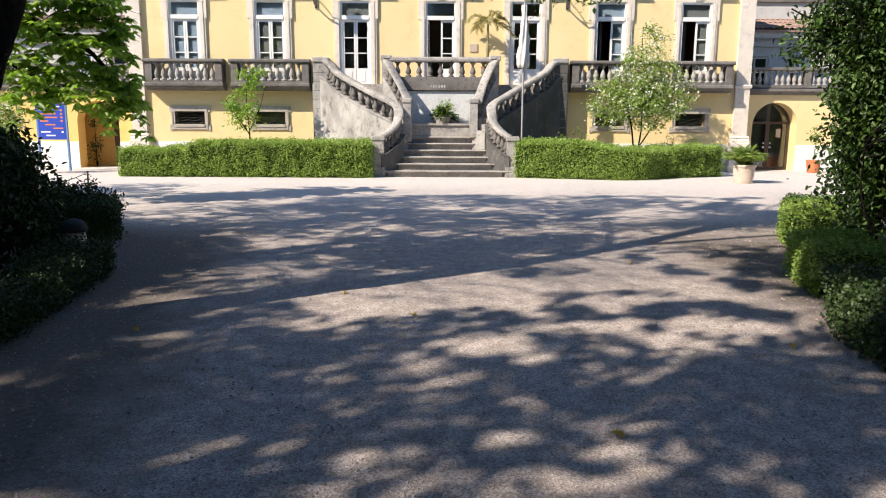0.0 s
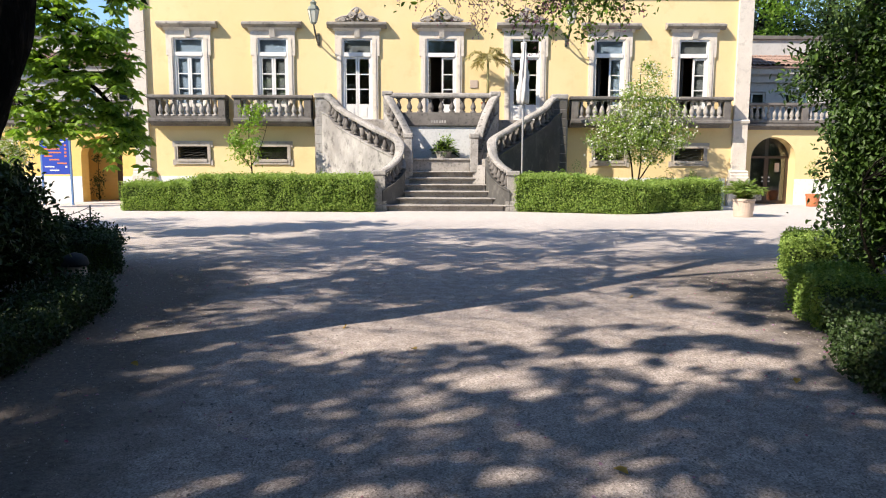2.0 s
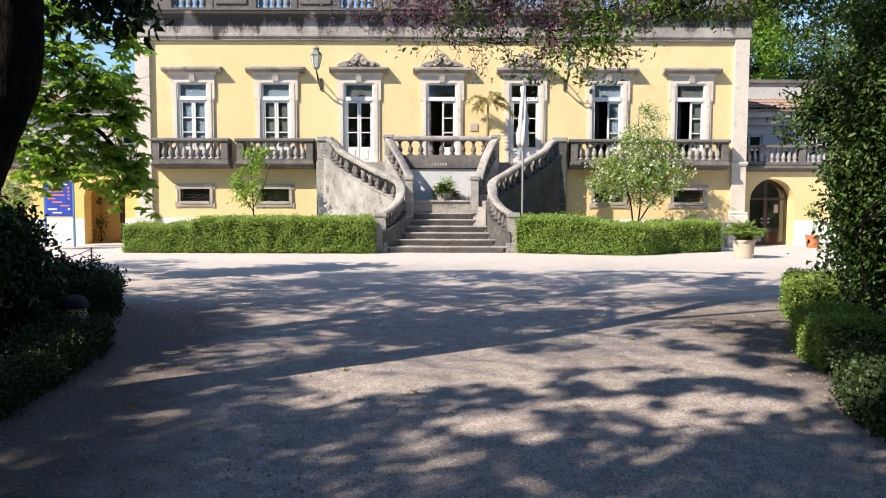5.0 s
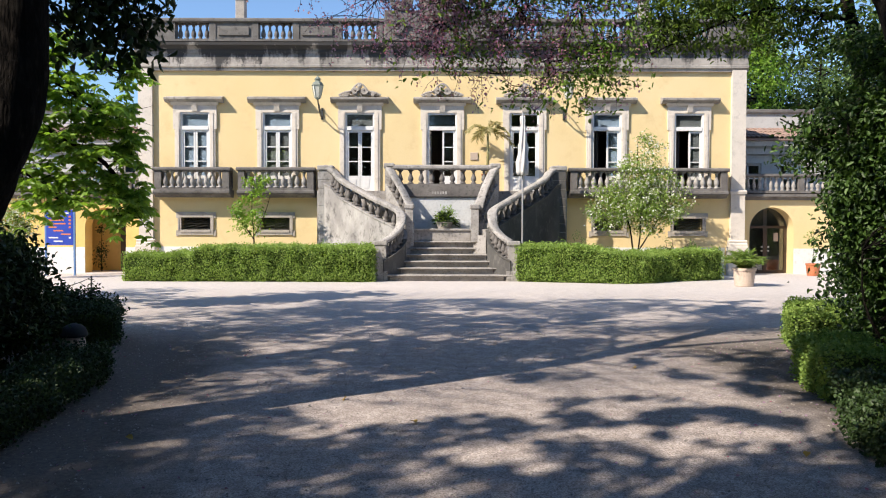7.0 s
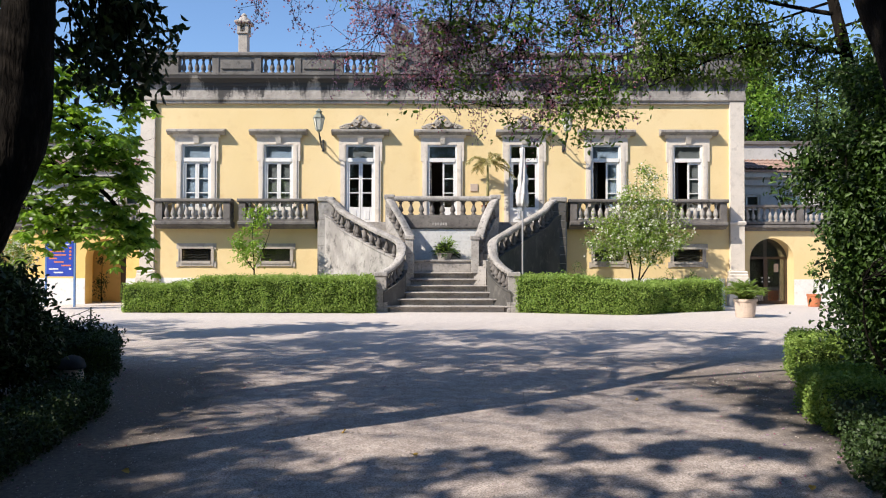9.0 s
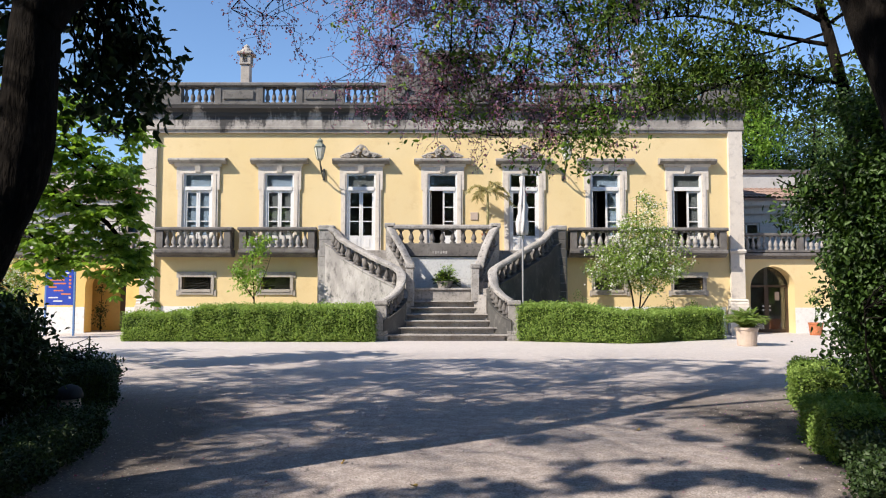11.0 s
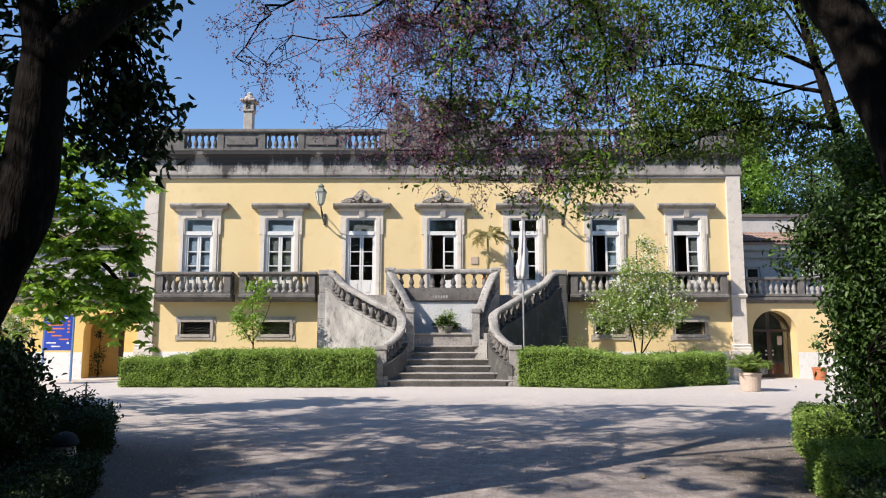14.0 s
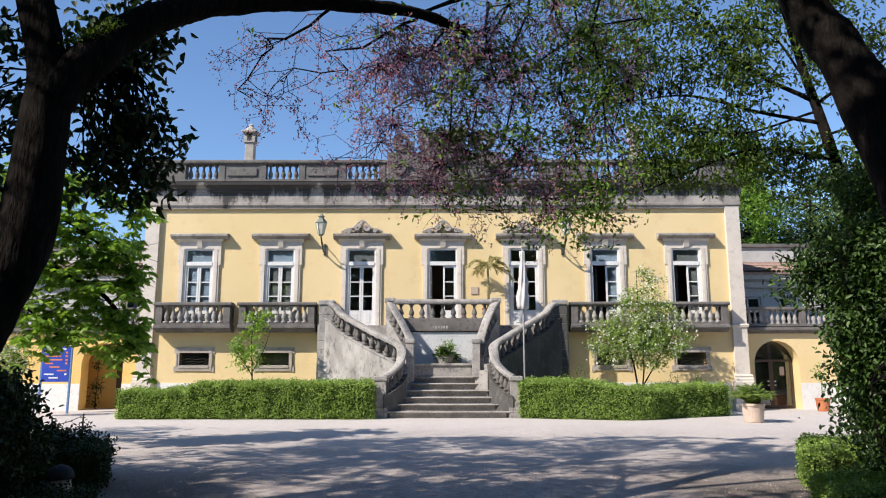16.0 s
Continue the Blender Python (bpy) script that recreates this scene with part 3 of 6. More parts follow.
# balconies
def balcony(x0, x1):
    y = D - 0.5
    bm = bmesh.new()
    extrude_along_x(bm, x0, x1, ((D, 2.62), (y + 0.18, 2.62), (y + 0.12, 2.68), (y, 2.72), (y - 0.03, 2.76), (y - 0.03, 2.84), (y + 0.02, 2.86), (D, 2.86)))
    ob = hpart("balcony", bm, GREY, "dark weathered stone balcony on a moulded slab")
    bm = bmesh.new()
    box(bm, x0 + 0.03, x1 - 0.03, y + 0.02, y + 0.24, 2.862, 2.93)
    for a in (x0 + 0.03, x1 - 0.25):
        box(bm, a, a + 0.22, y + 0.015, y + 0.245, 2.93, 3.49)
        box(bm, a, a + 0.22, D - 0.1, D, 2.93, 3.49)
        box(bm, a + 0.02, a + 0.2, y + 0.24, D, 2.862, 2.93)
    hpart("kerb", bm, GREY, parent=ob)
    bm = bmesh.new()
    sec = ((y - 0.02, 3.5), (y - 0.04, 3.53), (y - 0.04, 3.58), (y, 3.62), (y + 0.26, 3.62), (y + 0.29, 3.58), (y + 0.29, 3.53), (y + 0.27, 3.5))
    extrude_along_x(bm, x0 - 0.02, x1 + 0.02, sec)
    for a in (x0 + 0.02, x1 - 0.25):
        box(bm, a, a + 0.23, y + 0.27, D, 3.5, 3.61)
    hpart("handrail", bm, GREY, "grey lichened stone handrail", parent=ob)
    n = max(2, round((x1 - x0 - 0.5) / 0.235))
    w = (x1 - x0 - 0.5) / n
    one = None
    for j in range(n):
        m = Matrix.Translation((x0 + 0.25 + (j + 0.5) * w, y - D + 0.13, 2.93))
        if one is None:
            one = part("baluster", turned(0.57, 0.088), STAIRSTONE, ob, smooth=True)
            one.matrix_basis = m
        else:
            again(one, m)
    for a in (x0 + 0.14, x1 - 0.14):
        again(one, Matrix.Translation((a, -0.17, 2.93)))


balcony(-9.69, -7.13)
balcony(-6.89, -4.29)
balcony(4.29, 9.62)

# roof chimneys
for s in (-1, 1):
    x, y = s * 7.5, D + 2.3
    bm = bmesh.new()
    box(bm, x - 0.17, x + 0.17, y - 0.17, y + 0.17, 7.75, 10.05, 0.02)
    box(bm, x - 0.22, x + 0.22, y - 0.22, y + 0.22, 10.05, 10.12, 0.02)
    for i in range(4):
        a = math.pi / 4 + i * math.pi / 2
        cx, cy = x + 0.21 * math.cos(a), y + 0.21 * math.sin(a)
        box(bm, cx - 0.055, cx + 0.055, cy - 0.055, cy + 0.055, 10.12, 10.44)
    box(bm, x - 0.08, x + 0.08, y - 0.08, y + 0.08, 10.12, 10.44)
    box(bm, x - 0.3, x + 0.3, y - 0.3, y + 0.3, 10.44, 10.54, 0.03)
    lathe(bm, ((0.28, 0), (0.24, 0.08), (0.15, 0.16), (0.1, 0.2), (0.11, 0.26), (0.06, 0.31), (0.02, 0.34)), 10, (x, y, 10.54))
    hpart("chimney", bm, CORNICELIGHT, "pale stone chimney with an open lantern cap")


# wall lantern on a scrolled bracket
def wall_lantern(x, z):
    e = empty("wall_lantern", "verdigris glazed lantern on an iron wall bracket", "lamp", "wall lanterns", at=(x, D, z))
    bm = bmesh.new()
    box(bm, -0.04, 0.04, -0.05, -0.001, -0.12, 0.28, 0.01)
    for line, r in (([(0, -0.03, -0.05), (0, -0.3, -0.02), (0, -0.62, 0.15), (0, -0.85, 0.4)], 0.024), ([(0, -0.03, 0.22), (0, -0.25, 0.2), (0, -0.42, 0.08), (0, -0.3, 0.0)], 0.018),
                    ([(0, -0.35, 0.05), (0, -0.52, 0.24), (0, -0.7, 0.3), (0, -0.62, 0.18)], 0.014)):
        arm = spline(line, 6)
        for a, b in zip(arm, arm[1:]):
            rod(bm, a, b, r)
    part("bracket", bm, IRON, e, "dark scrolled iron bracket")
    bm = bmesh.new()
    lathe(bm, ((0.02, 0.40), (0.07, 0.42), (0.09, 0.45), (0.10, 0.47)), 6, (0, -0.88, 0))
    lathe(bm, ((0.19, 0.85), (0.205, 0.86), (0.14, 0.97), (0.09, 1.0), (0.10, 1.06), (0.12, 1.07), (0.05, 1.14), (0.02, 1.18)), 6, (0, -0.88, 0))
    for i in range(6):
        a = i * math.pi / 3
        c, s = math.cos(a), math.sin(a)
        rod(bm, (0.10 * c, -0.88 + 0.10 * s, 0.46), (0.185 * c, -0.88 + 0.185 * s, 0.86), 0.011, 4)
    part("lantern_frame", bm, speckled("verdigris", (0.26, 0.29, 0.23), (0.2, 0.23, 0.19), (0.14, 0.15, 0.13), 8, 50, 0.6), e, "green lantern frame")
    bm = bmesh.new()
    lathe(bm, ((0.095, 0.47), (0.178, 0.85)), 6, (0, -0.88, 0))
    part("lantern_glass", bm, speckled("lantern_glass", (0.66, 0.66, 0.58), (0.6, 0.6, 0.52), (0.5, 0.5, 0.44), 6, 40, 0.25, 0.05), e, "milky lantern glass")


wall_lantern(-4.1, 5.4)
wall_lantern(4.15, 5.4)
bm = boxed(0.96, 1.22, D - 0.03, D - 0.001, 3.92, 4.18, 0.008)
tagged(part("wall_plaque", bm, PALECLAY), "small square stone plaque on the yellow wall", "plaque")


# ---- the wings ----
def arch_fill(bm, c, half, spring, top, y0, y1):
    """The spandrels over a round arch: what is left of the rectangle above the springing."""
    n = 16
    for s in (-1, 1):
        arc = [(c + s * half * math.cos(i * math.pi / 2 / n), spring + half * math.sin(i * math.pi / 2 / n)) for i in range(n + 1)]
        for (x0, z0), (x1, z1) in zip(arc, arc[1:]):
            f = [bm.verts.new((x, y, z)) for y in (y0, y1) for x, z in ((x0, z0), (x1, z1), (x1, top), (x0, top))]
            for q in ((0, 1, 2, 3), (7, 6, 5, 4), (0, 4, 5, 1)):
                bm.faces.new([f[i] for i in q])
    return bm


OCHRE = speckled("deep_ochre_stucco", (0.78, 0.52, 0.17), (0.82, 0.56, 0.21), (0.70, 0.46, 0.15), 0.5, 60, 0.9, 0.15, 0.004)


def wing(s):
    y = 24.85
    e = empty("side_wing", "low yellow side wing with arch and balustraded terrace", "building", "side wings", (s * 15, y, 0))
    inv = Matrix.Translation((-s * 15, -y, 0))

    def w(name, bm, mat, label="", parent=None, smooth=False):
        bm.transform(inv)
        return part(name, bm, mat, parent or e, label, smooth)

    def span(a, b):
        return (a, b) if s > 0 else (-b, -a)

    c, half = (11.62, 0.78) if s > 0 else (-11.85, 0.72)
    x0, x1 = span(10.2, 22.0)
    holes = [(c - half, c + half, 0, 2.36)]
    far = s * 15.4
    holes.append((far - half, far + half, 0, 2.36))
    bm = pierced_wall(x0, x1, 0, 2.66, y, 0.5, holes)
    arch_fill(bm, c, half, 1.57, 2.36, y, y + 0.5)
    arch_fill(bm, far, half, 1.57, 2.36, y, y + 0.5)
    w("wall", bm, OCHRE if s < 0 else STUCCO, "yellow stucco wall with round arches")
    for a, b in ((10.36, abs(c) - half), (abs(c) + half, 15.4 - half), (15.4 + half, 22.0)):
        w("plinth_band", boxed(*span(a, b), y - 0.02, y + 0.01, 0, 0.9), BAND)
    # passages behind the arches
    for k in (c, far):
        bm = bmesh.new()
        box(bm, k - 1.3, k - 1.2, y + 0.5, y + 2.6, 0, 2.6)
        box(bm, k + 1.2, k + 1.3, y + 0.5, y + 2.6, 0, 2.6)
        box(bm, k - 1.2, k + 1.2, y + (0.75 if s > 0 else 1.5), y + (0.8 if s > 0 else 1.6), 0, 2.6)
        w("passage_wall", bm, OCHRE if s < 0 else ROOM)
    if s < 0:
        w("passage_door", boxed(c - 0.12, c + 0.7, y + 1.42, y + 1.496, 0, 1.9, 0.01), WOODDARK, "dark wooden door")
    else:
        door = w("glazed_door", boxed(c - 0.75, c + 0.75, y + 0.5, y + 0.56, 1.62, 1.7), WOODDARK, "dark glazed double door")
        for k in (-0.72, -0.037, 0.037, 0.72):
            w("stile", boxed(c + k - 0.035, c + k + 0.035, y + 0.5, y + 0.56, 0, 1.615), WOODDARK, parent=door)
        w("bottom_rail", boxed(c - 0.68, c + 0.68, y + 0.505, y + 0.555, 0, 0.12), WOODDARK, parent=door)
        for a, b in ((-0.685, -0.065), (0.065, 0.685)):
            w("pane", boxed(c + a, c + b, y + 0.52, y + 0.53, 0.12, 1.62), GLASS, parent=door).visible_shadow = False
            w("fanlight", boxed(c + a, c + b, y + 0.52, y + 0.53, 1.7, 2.36), GLASS, parent=door).visible_shadow = False
        for i in (-0.15, 0.09):
            for k in (0.78, 0.92):
                w("door_label", boxed(c + i, c + i + 0.06, y + 0.49, y + 0.5, k, k + 0.05), SIGNWHITE, parent=door)
        w("notice", boxed(c + 0.3, c + 0.46, y + 0.49, y + 0.5, 1.15, 1.45), PALECLAY, "paper notice", parent=door)
    w("terrace", boxed(x0, x1, y + 0.02, y + 3.0, 2.67, 2.8), GREY)
    bm = bmesh.new()
    extrude_along_x(bm, *span(10.33, 22), ((y + 0.02, 2.6), (y - 0.06, 2.6), (y - 0.1, 2.68), (y - 0.2, 2.72), (y - 0.2, 2.8), (y + 0.02, 2.84)))
    w("string_course", bm, GREY, "dark moulded stone string course")
    bal = w("balustrade", boxed(*span(10.35, 22), y - 0.14, y + 0.1, 2.842, 2.92), GREY, "grey stone terrace balustrade")
    w("handrail", boxed(*span(10.35, 22), y - 0.16, y + 0.12, 3.42, 3.52, 0.02), GREY, parent=bal)
    one = None
    for i in range(30):
        x = s * (10.56 + 0.2 * i + 0.25 * (i // 10))
        m = Matrix.Translation((x - s * 15, -0.02, 2.92))
        if one is None:
            one = part("baluster", turned(0.5, 0.075), STAIRSTONE, bal, smooth=True)
            one.matrix_basis = m
        else:
            again(one, m)
    for i in range(4):
        x = s * (10.56 + 0.2 * 10 * i + 0.25 * i - 0.22)
        if i:
            w("pier", boxed(x - 0.1, x + 0.1, y - 0.13, y + 0.09, 2.92, 3.42), GREY, parent=bal)
    # upper storey, set back
    yb = y + 2.7
    GREYWALL = speckled("grey_limewash", (0.55, 0.54, 0.52), (0.48, 0.47, 0.45), (0.36, 0.35, 0.34), 1.2, 40)
    tops = [(s * (11.95 + 1.75 * i) - 0.5, s * (11.95 + 1.75 * i) + 0.5, 2.85, 4.15) for i in range(5)]
    w("upper_wall", pierced_wall(x0, x1, 2.8, 5.0, yb, 0.3, tops), GREYWALL, "grey limewashed upper wall")
    for a, b, lo, hi in tops:
        bm = bmesh.new()
        for k in (a, (a + b) / 2 - 0.03, b - 0.06):
            box(bm, k, k + 0.06, yb + 0.08, yb + 0.16, lo, hi)
        box(bm, a + 0.06, b - 0.06, yb + 0.08, yb + 0.16, hi - 0.08, hi)
        box(bm, a + 0.06, b - 0.06, yb + 0.08, yb + 0.16, 3.55, 3.62)
        f = w("window", bm, PAINT, "white casement window")
        w("pane", boxed(a + 0.06, b - 0.06, yb + 0.12, yb + 0.125, lo, hi - 0.08), GLASS, parent=f)
        w("blind", boxed(a, b, yb + 0.31, yb + 0.32, lo, hi), SKYTINTBLIND if s < 0 else ROOM, parent=f)
    bm = bmesh.new()
    extrude_along_x(bm, x0, x1, ((yb + 0.1, 4.5), (yb - 0.12, 4.5), (yb - 0.14, 4.72), (yb - 0.3, 4.8), (yb - 0.32, 5.08), (yb + 0.1, 5.1)))
    w("eaves_moulding", bm, GREYWALL, "grey moulded eaves")
    # pantiles in rows
    bm = bmesh.new()
    for i in range(60):
        x = s * (10.3 + 0.195 * i)
        a = Vector((x, yb - 0.42, 5.08))
        d = Vector((0, 2.0, 0.62))
        for k in range(6):
            p = a + d * (k / 6)
            q = a + d * ((k + 1.15) / 6)
            up = Vector((0, -0.02, 0.012 * (k % 2)))
            ring = []
            for pt, r in ((p, 0.10), (q, 0.085)):
                ring.append([bm.verts.new(pt + up + Vector((r * math.cos(t), 0, 0.8 * r * math.sin(t)))) for t in (0, 0.8, 1.57, 2.34, 3.14)])
            for g in range(4):
                bm.faces.new((ring[0][g], ring[0][g + 1], ring[1][g + 1], ring[1][g]))
    w("roof_tiles", bm, ROOFTILE, "weathered clay pantiles", smooth=False)["kind"] = "stuff"
    bm = bmesh.new()
    f = [bm.verts.new(p) for p in ((x0, yb - 0.4, 5.07), (x1, yb - 0.4, 5.07), (x1, yb + 1.6, 5.68), (x0, yb + 1.6, 5.68), (x0, yb + 1.6, 5.0), (x1, yb + 1.6, 5.0), (x0, yb - 0.4, 5.0), (x1, yb - 0.4, 5.0))]
    for q in ((0, 1, 2, 3), (3, 2, 5, 4), (0, 3, 4, 6), (1, 7, 5, 2), (6, 7, 1, 0), (4, 5, 7, 6)):
        bm.faces.new([f[i] for i in q])
    w("roof", bm, ROOFTILE)
    w("attic_wall", boxed(x0, x1, yb + 1.5, yb + 1.8, 5.0, 6.35), GREYWALL, "grey attic wall")
    w("attic_coping", boxed(x0, x1, yb + 1.4, yb + 1.9, 6.35, 6.5, 0.02), GREY)
    w("end_wall", boxed(*span(21.7, 22.0), y + 0.5, yb, 0, 2.66), STUCCO)


wing(-1)
wing(1)


# ---- the horseshoe stair ----
stair = empty("staircase", "lichened stone horseshoe staircase with curved balustrades", "staircase", at=(0, 21, 0))
SINV = Matrix.Translation((0, -21, 0))


def spart(name, bm, mat, label="", parent=None, smooth=False):
    bm.transform(SINV)
    return part(name, bm, mat, parent or stair, label, smooth)


LANDING = 1.17
RISE = LANDING / 6
widths = (2.45, 1.95, 1.85, 1.7, 1.56, 1.48)
for i, hw in enumerate(widths):
    y0 = 20.85 + 0.25 * i
    bm = bmesh.new()
    n = 14
    z0, z1 = RISE * i, RISE * (i + 1)
    prof = ((0.10, z0 - (0.01 if i else 0)), (0.10, z1 - 0.062), (0.015, z1 - 0.05), (-0.012, z1 - 0.026), (0.004, z1 - 0.006), (0.04, z1))
    rows = []
    for k in range(n + 1):
        u = -1 + 2 * k / n
        bow = 0.10 * u * u
        rows.append([bm.verts.new((u * hw + 0.15, y0 + bow + q, z)) for q, z in prof] + [bm.verts.new((u * hw + 0.15, 22.95, z1)), bm.verts.new((u * hw + 0.15, 22.95, z0))])
    for a, b in zip(rows, rows[1:]):
        for j in range(len(a)):
            bm.faces.new((a[j], b[j], b[(j + 1) % len(a)], a[(j + 1) % len(a)]))
    bm.faces.new(rows[0])
    bm.faces.new(rows[-1][::-1])
    spart("step", bm, STEPSTONE, "worn stone step with rounded nosing")
# raised block between the inner newels and the terrace over it
spart("planter_block", boxed(-0.9, 0.9, 22.25, 22.9, 1.16, 1.5, 0.01), STEPSTONE)
spart("planter_slab", boxed(-0.93, 0.93, 22.2, 22.9, 1.502, 1.57, 0.015), STAIRSTONE)
for i in range(6):
    spart("text_bar", boxed(-0.33 + 0.085 * i, -0.275 + 0.085 * i, 22.834, 22.838, 2.69 - 0.01 * (i % 2), 2.77), LIMEWASH)
bm = boxed(-1.5, 1.5, 22.92, 24.19, 1.0, 2.58)
terrace = spart("terrace_wall", bm, TILEWHITE, "white tiled wall under the terrace")
for j in range(10):
    for i in range(20):
        x, z = -1.5 + 0.15 * i, 1.18 + 0.14 * j
        if i == 0 and j == 0:
            tile = part("tile", boxed(0.003, 0.147, -0.006, 0.0, 0.003, 0.137), TILEWHITE, terrace)
            tile.matrix_basis = Matrix.Translation((x, 22.92 - 21, z))
        else:
            again(tile, Matrix.Translation((x, 22.92 - 21, z)))
spart("terrace", boxed(-1.62, 1.62, 22.84, 24.185, 2.6, 3.02, 0.015), GREY, "dark stone terrace edge")
for s in (-1, 1):
    spart("upper_landing", boxed(min(s * 1.6, s * 4.2), max(s * 1.6, s * 4.2), 23.72, 24.18, 0, 2.84), STEPSTONE)
bm = bmesh.new()
extrude_along_x(bm, -1.78, 1.78, ((22.82, 3.48), (22.80, 3.52), (22.80, 3.58), (22.84, 3.63), (23.06, 3.63), (23.1, 3.58), (23.1, 3.52), (23.08, 3.48)))
trail = spart("terrace_handrail", bm, STAIRSTONE, "grey stone terrace handrail")
stair_baluster = None


def stair_post(x, y, z, h=0.46):
    global stair_baluster
    m = Matrix.Translation((x, y - 21, z)) @ Matrix.Diagonal((1, 1, h / 0.46, 1))
    if stair_baluster is None:
        stair_baluster = part("baluster", turned(0.46, 0.09), GREY, stair, smooth=True)
        stair_baluster.matrix_basis = m
    else:
        again(stair_baluster, m)


for i in range(9):
    stair_post(-1.36 + 0.34 * i, 22.95, 3.02)


def foot(y):
    """The lower flight stands a little to one side of the terrace's axis."""
    return 0.15 * min(max((22.6 - y) / 1.0, 0), 1)


def rail_section(i):
    return ((-0.13, 0.0), (-0.15, -0.05), (-0.13, -0.13), (0.13, -0.13), (0.15, -0.05), (0.13, 0.0), (0.07, 0.03), (-0.07, 0.03))


for s in (-1, 1):
    def side(pts):
        return [(s * x + foot(y), y, z) for x, y, z in pts]

    # outer balustrade: flares at the foot, narrows at the landing, then sweeps out and up to the house
    outer = spline(side([(-1.95, 21.05, 1.2), (-1.7, 21.18, 1.36), (-1.46, 21.42, 1.64), (-1.4, 21.65, 1.96), (-1.5, 21.92, 2.2), (-2.05, 22.35, 2.5), (-2.62, 22.85, 2.82),
                         (-3.32, 23.4, 3.22), (-3.6, 23.66, 3.52), (-3.9, 23.84, 3.68)]), 5)
    spart("outer_handrail", sweep(bmesh.new(), outer, rail_section), STAIRSTONE, "curved lichened stone handrail", smooth=False)

    # right wall turns from the sun; its darker render paints in that shade
    for line, mat, words in ((outer[:14], DARKRENDER, "near-black foot of the stair wall"), (outer[13:], LIMEWASH if s > 0 else DARKRENDER, "stained whitewashed stair wall" if s > 0 else "black-stained stair wall, its shade put into the colour")):
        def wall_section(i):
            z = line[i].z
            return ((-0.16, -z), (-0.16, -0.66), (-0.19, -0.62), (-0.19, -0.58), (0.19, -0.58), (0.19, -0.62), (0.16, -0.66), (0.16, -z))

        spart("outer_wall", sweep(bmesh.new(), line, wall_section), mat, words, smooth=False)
    for i in range(3, len(outer) - 4, 2):
        p, q = outer[i], outer[i + 1]
        for r in ((p,) if (q - p).length < 0.18 else (p, (p + q) / 2)):
            stair_post(r.x, r.y, r.z - 0.59)
    newel = bmesh.new()
    box(newel, -0.17, 0.17, -0.17, 0.17, 0, 1.06, 0.01)
    box(newel, -0.20, 0.20, -0.20, 0.20, 1.06, 1.20, 0.025)
    box(newel, -0.21, 0.21, -0.21, 0.21, 0, 0.3, 0.01)
    newel.transform(Matrix.Translation((s * 1.98 + 0.15, 21.12, 0)))
    spart("newel", newel, STAIRSTONE, "square stone newel post")
    newel = bmesh.new()
    box(newel, -0.22, 0.22, -0.17, 0.3, 0, 3.52, 0.01)
    box(newel, -0.27, 0.27, -0.22, 0.32, 3.52, 3.68, 0.03)
    newel.transform(Matrix.Translation((s * 3.92, 23.86, 0)))
    spart("newel", newel, LIMEWASH)
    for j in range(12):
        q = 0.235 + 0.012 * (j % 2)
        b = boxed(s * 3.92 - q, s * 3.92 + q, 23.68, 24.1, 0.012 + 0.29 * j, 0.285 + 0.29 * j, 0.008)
        # right pier shares the flank's shade-darkened colour
        spart("stone_block", b, LIMEWASH if s < 0 else DARKRENDER)
    # inner balustrade from the terrace down to the landing
    inner = spline(side([(-1.06, 22.05, 2.3), (-1.15, 22.2, 2.52), (-1.31, 22.4, 2.88), (-1.55, 22.68, 3.33), (-1.72, 22.92, 3.6)]), 4)
    spart("inner_handrail", sweep(bmesh.new(), inner, rail_section), STAIRSTONE, "steep curved stone handrail")

    def inner_wall(i):
        z = inner[i].z
        return ((-0.11, 1.0 - z), (-0.13, -0.66), (-0.13, -0.56), (0.13, -0.56), (0.13, -0.66), (0.11, 1.0 - z))

    spart("inner_wall", sweep(bmesh.new(), inner, inner_wall), STAIRSTONE)
    for i in range(2, len(inner) - 2, 2):
        stair_post(inner[i].x, inner[i].y, inner[i].z - 0.58, 0.48)
    newel = bmesh.new()
    box(newel, -0.12, 0.12, -0.12, 0.12, 1.15, 2.18, 0.01)
    box(newel, -0.15, 0.15, -0.15, 0.15, 2.18, 2.32, 0.025)
    newel.transform(Matrix.Translation((s * 1.02, 21.98, 0)))
    spart("newel", newel, STAIRSTONE)
    newel = bmesh.new()
    box(newel, -0.13, 0.13, -0.13, 0.13, 2.6, 3.55, 0.01)
    box(newel, -0.17, 0.17, -0.17, 0.17, 3.52, 3.68, 0.025)
    newel.transform(Matrix.Translation((s * 1.72, 22.97, 0)))
    spart("newel", newel, STAIRSTONE)
    # winding steps between the two
    ins = [Vector((s * x, y, 0)) for x, y in ((-0.98, 21.95), (-1.1, 22.2), (-1.3, 22.5), (-1.55, 22.8), (-1.65, 23.8))]
    outs = [Vector((s * x, y, 0)) for x, y in ((-1.35, 21.7), (-1.5, 22.0), (-2.0, 22.4), (-2.6, 22.95), (-3.4, 23.75))]

    def along(line, t):
        k = min(int(t * 4), 3)
        return line[k].lerp(line[k + 1], t * 4 - k)

    for i in range(8):
        t0, t1 = i / 8, min((i + 1.25) / 8, 1)
        z = LANDING + (2.84 - LANDING) * (i + 1) / 8.6
        a, b, c, d = along(ins, t0), along(outs, t0), along(outs, t1), along(ins, t1)
        bm = bmesh.new()
        lo = [bm.verts.new((p.x, p.y, 0.6)) for p in (a, b, c, d)]
        hi = [bm.verts.new((p.x, p.y, z)) for p in (a, b, c, d)]
        bm.faces.new(lo)
        bm.faces.new(hi)
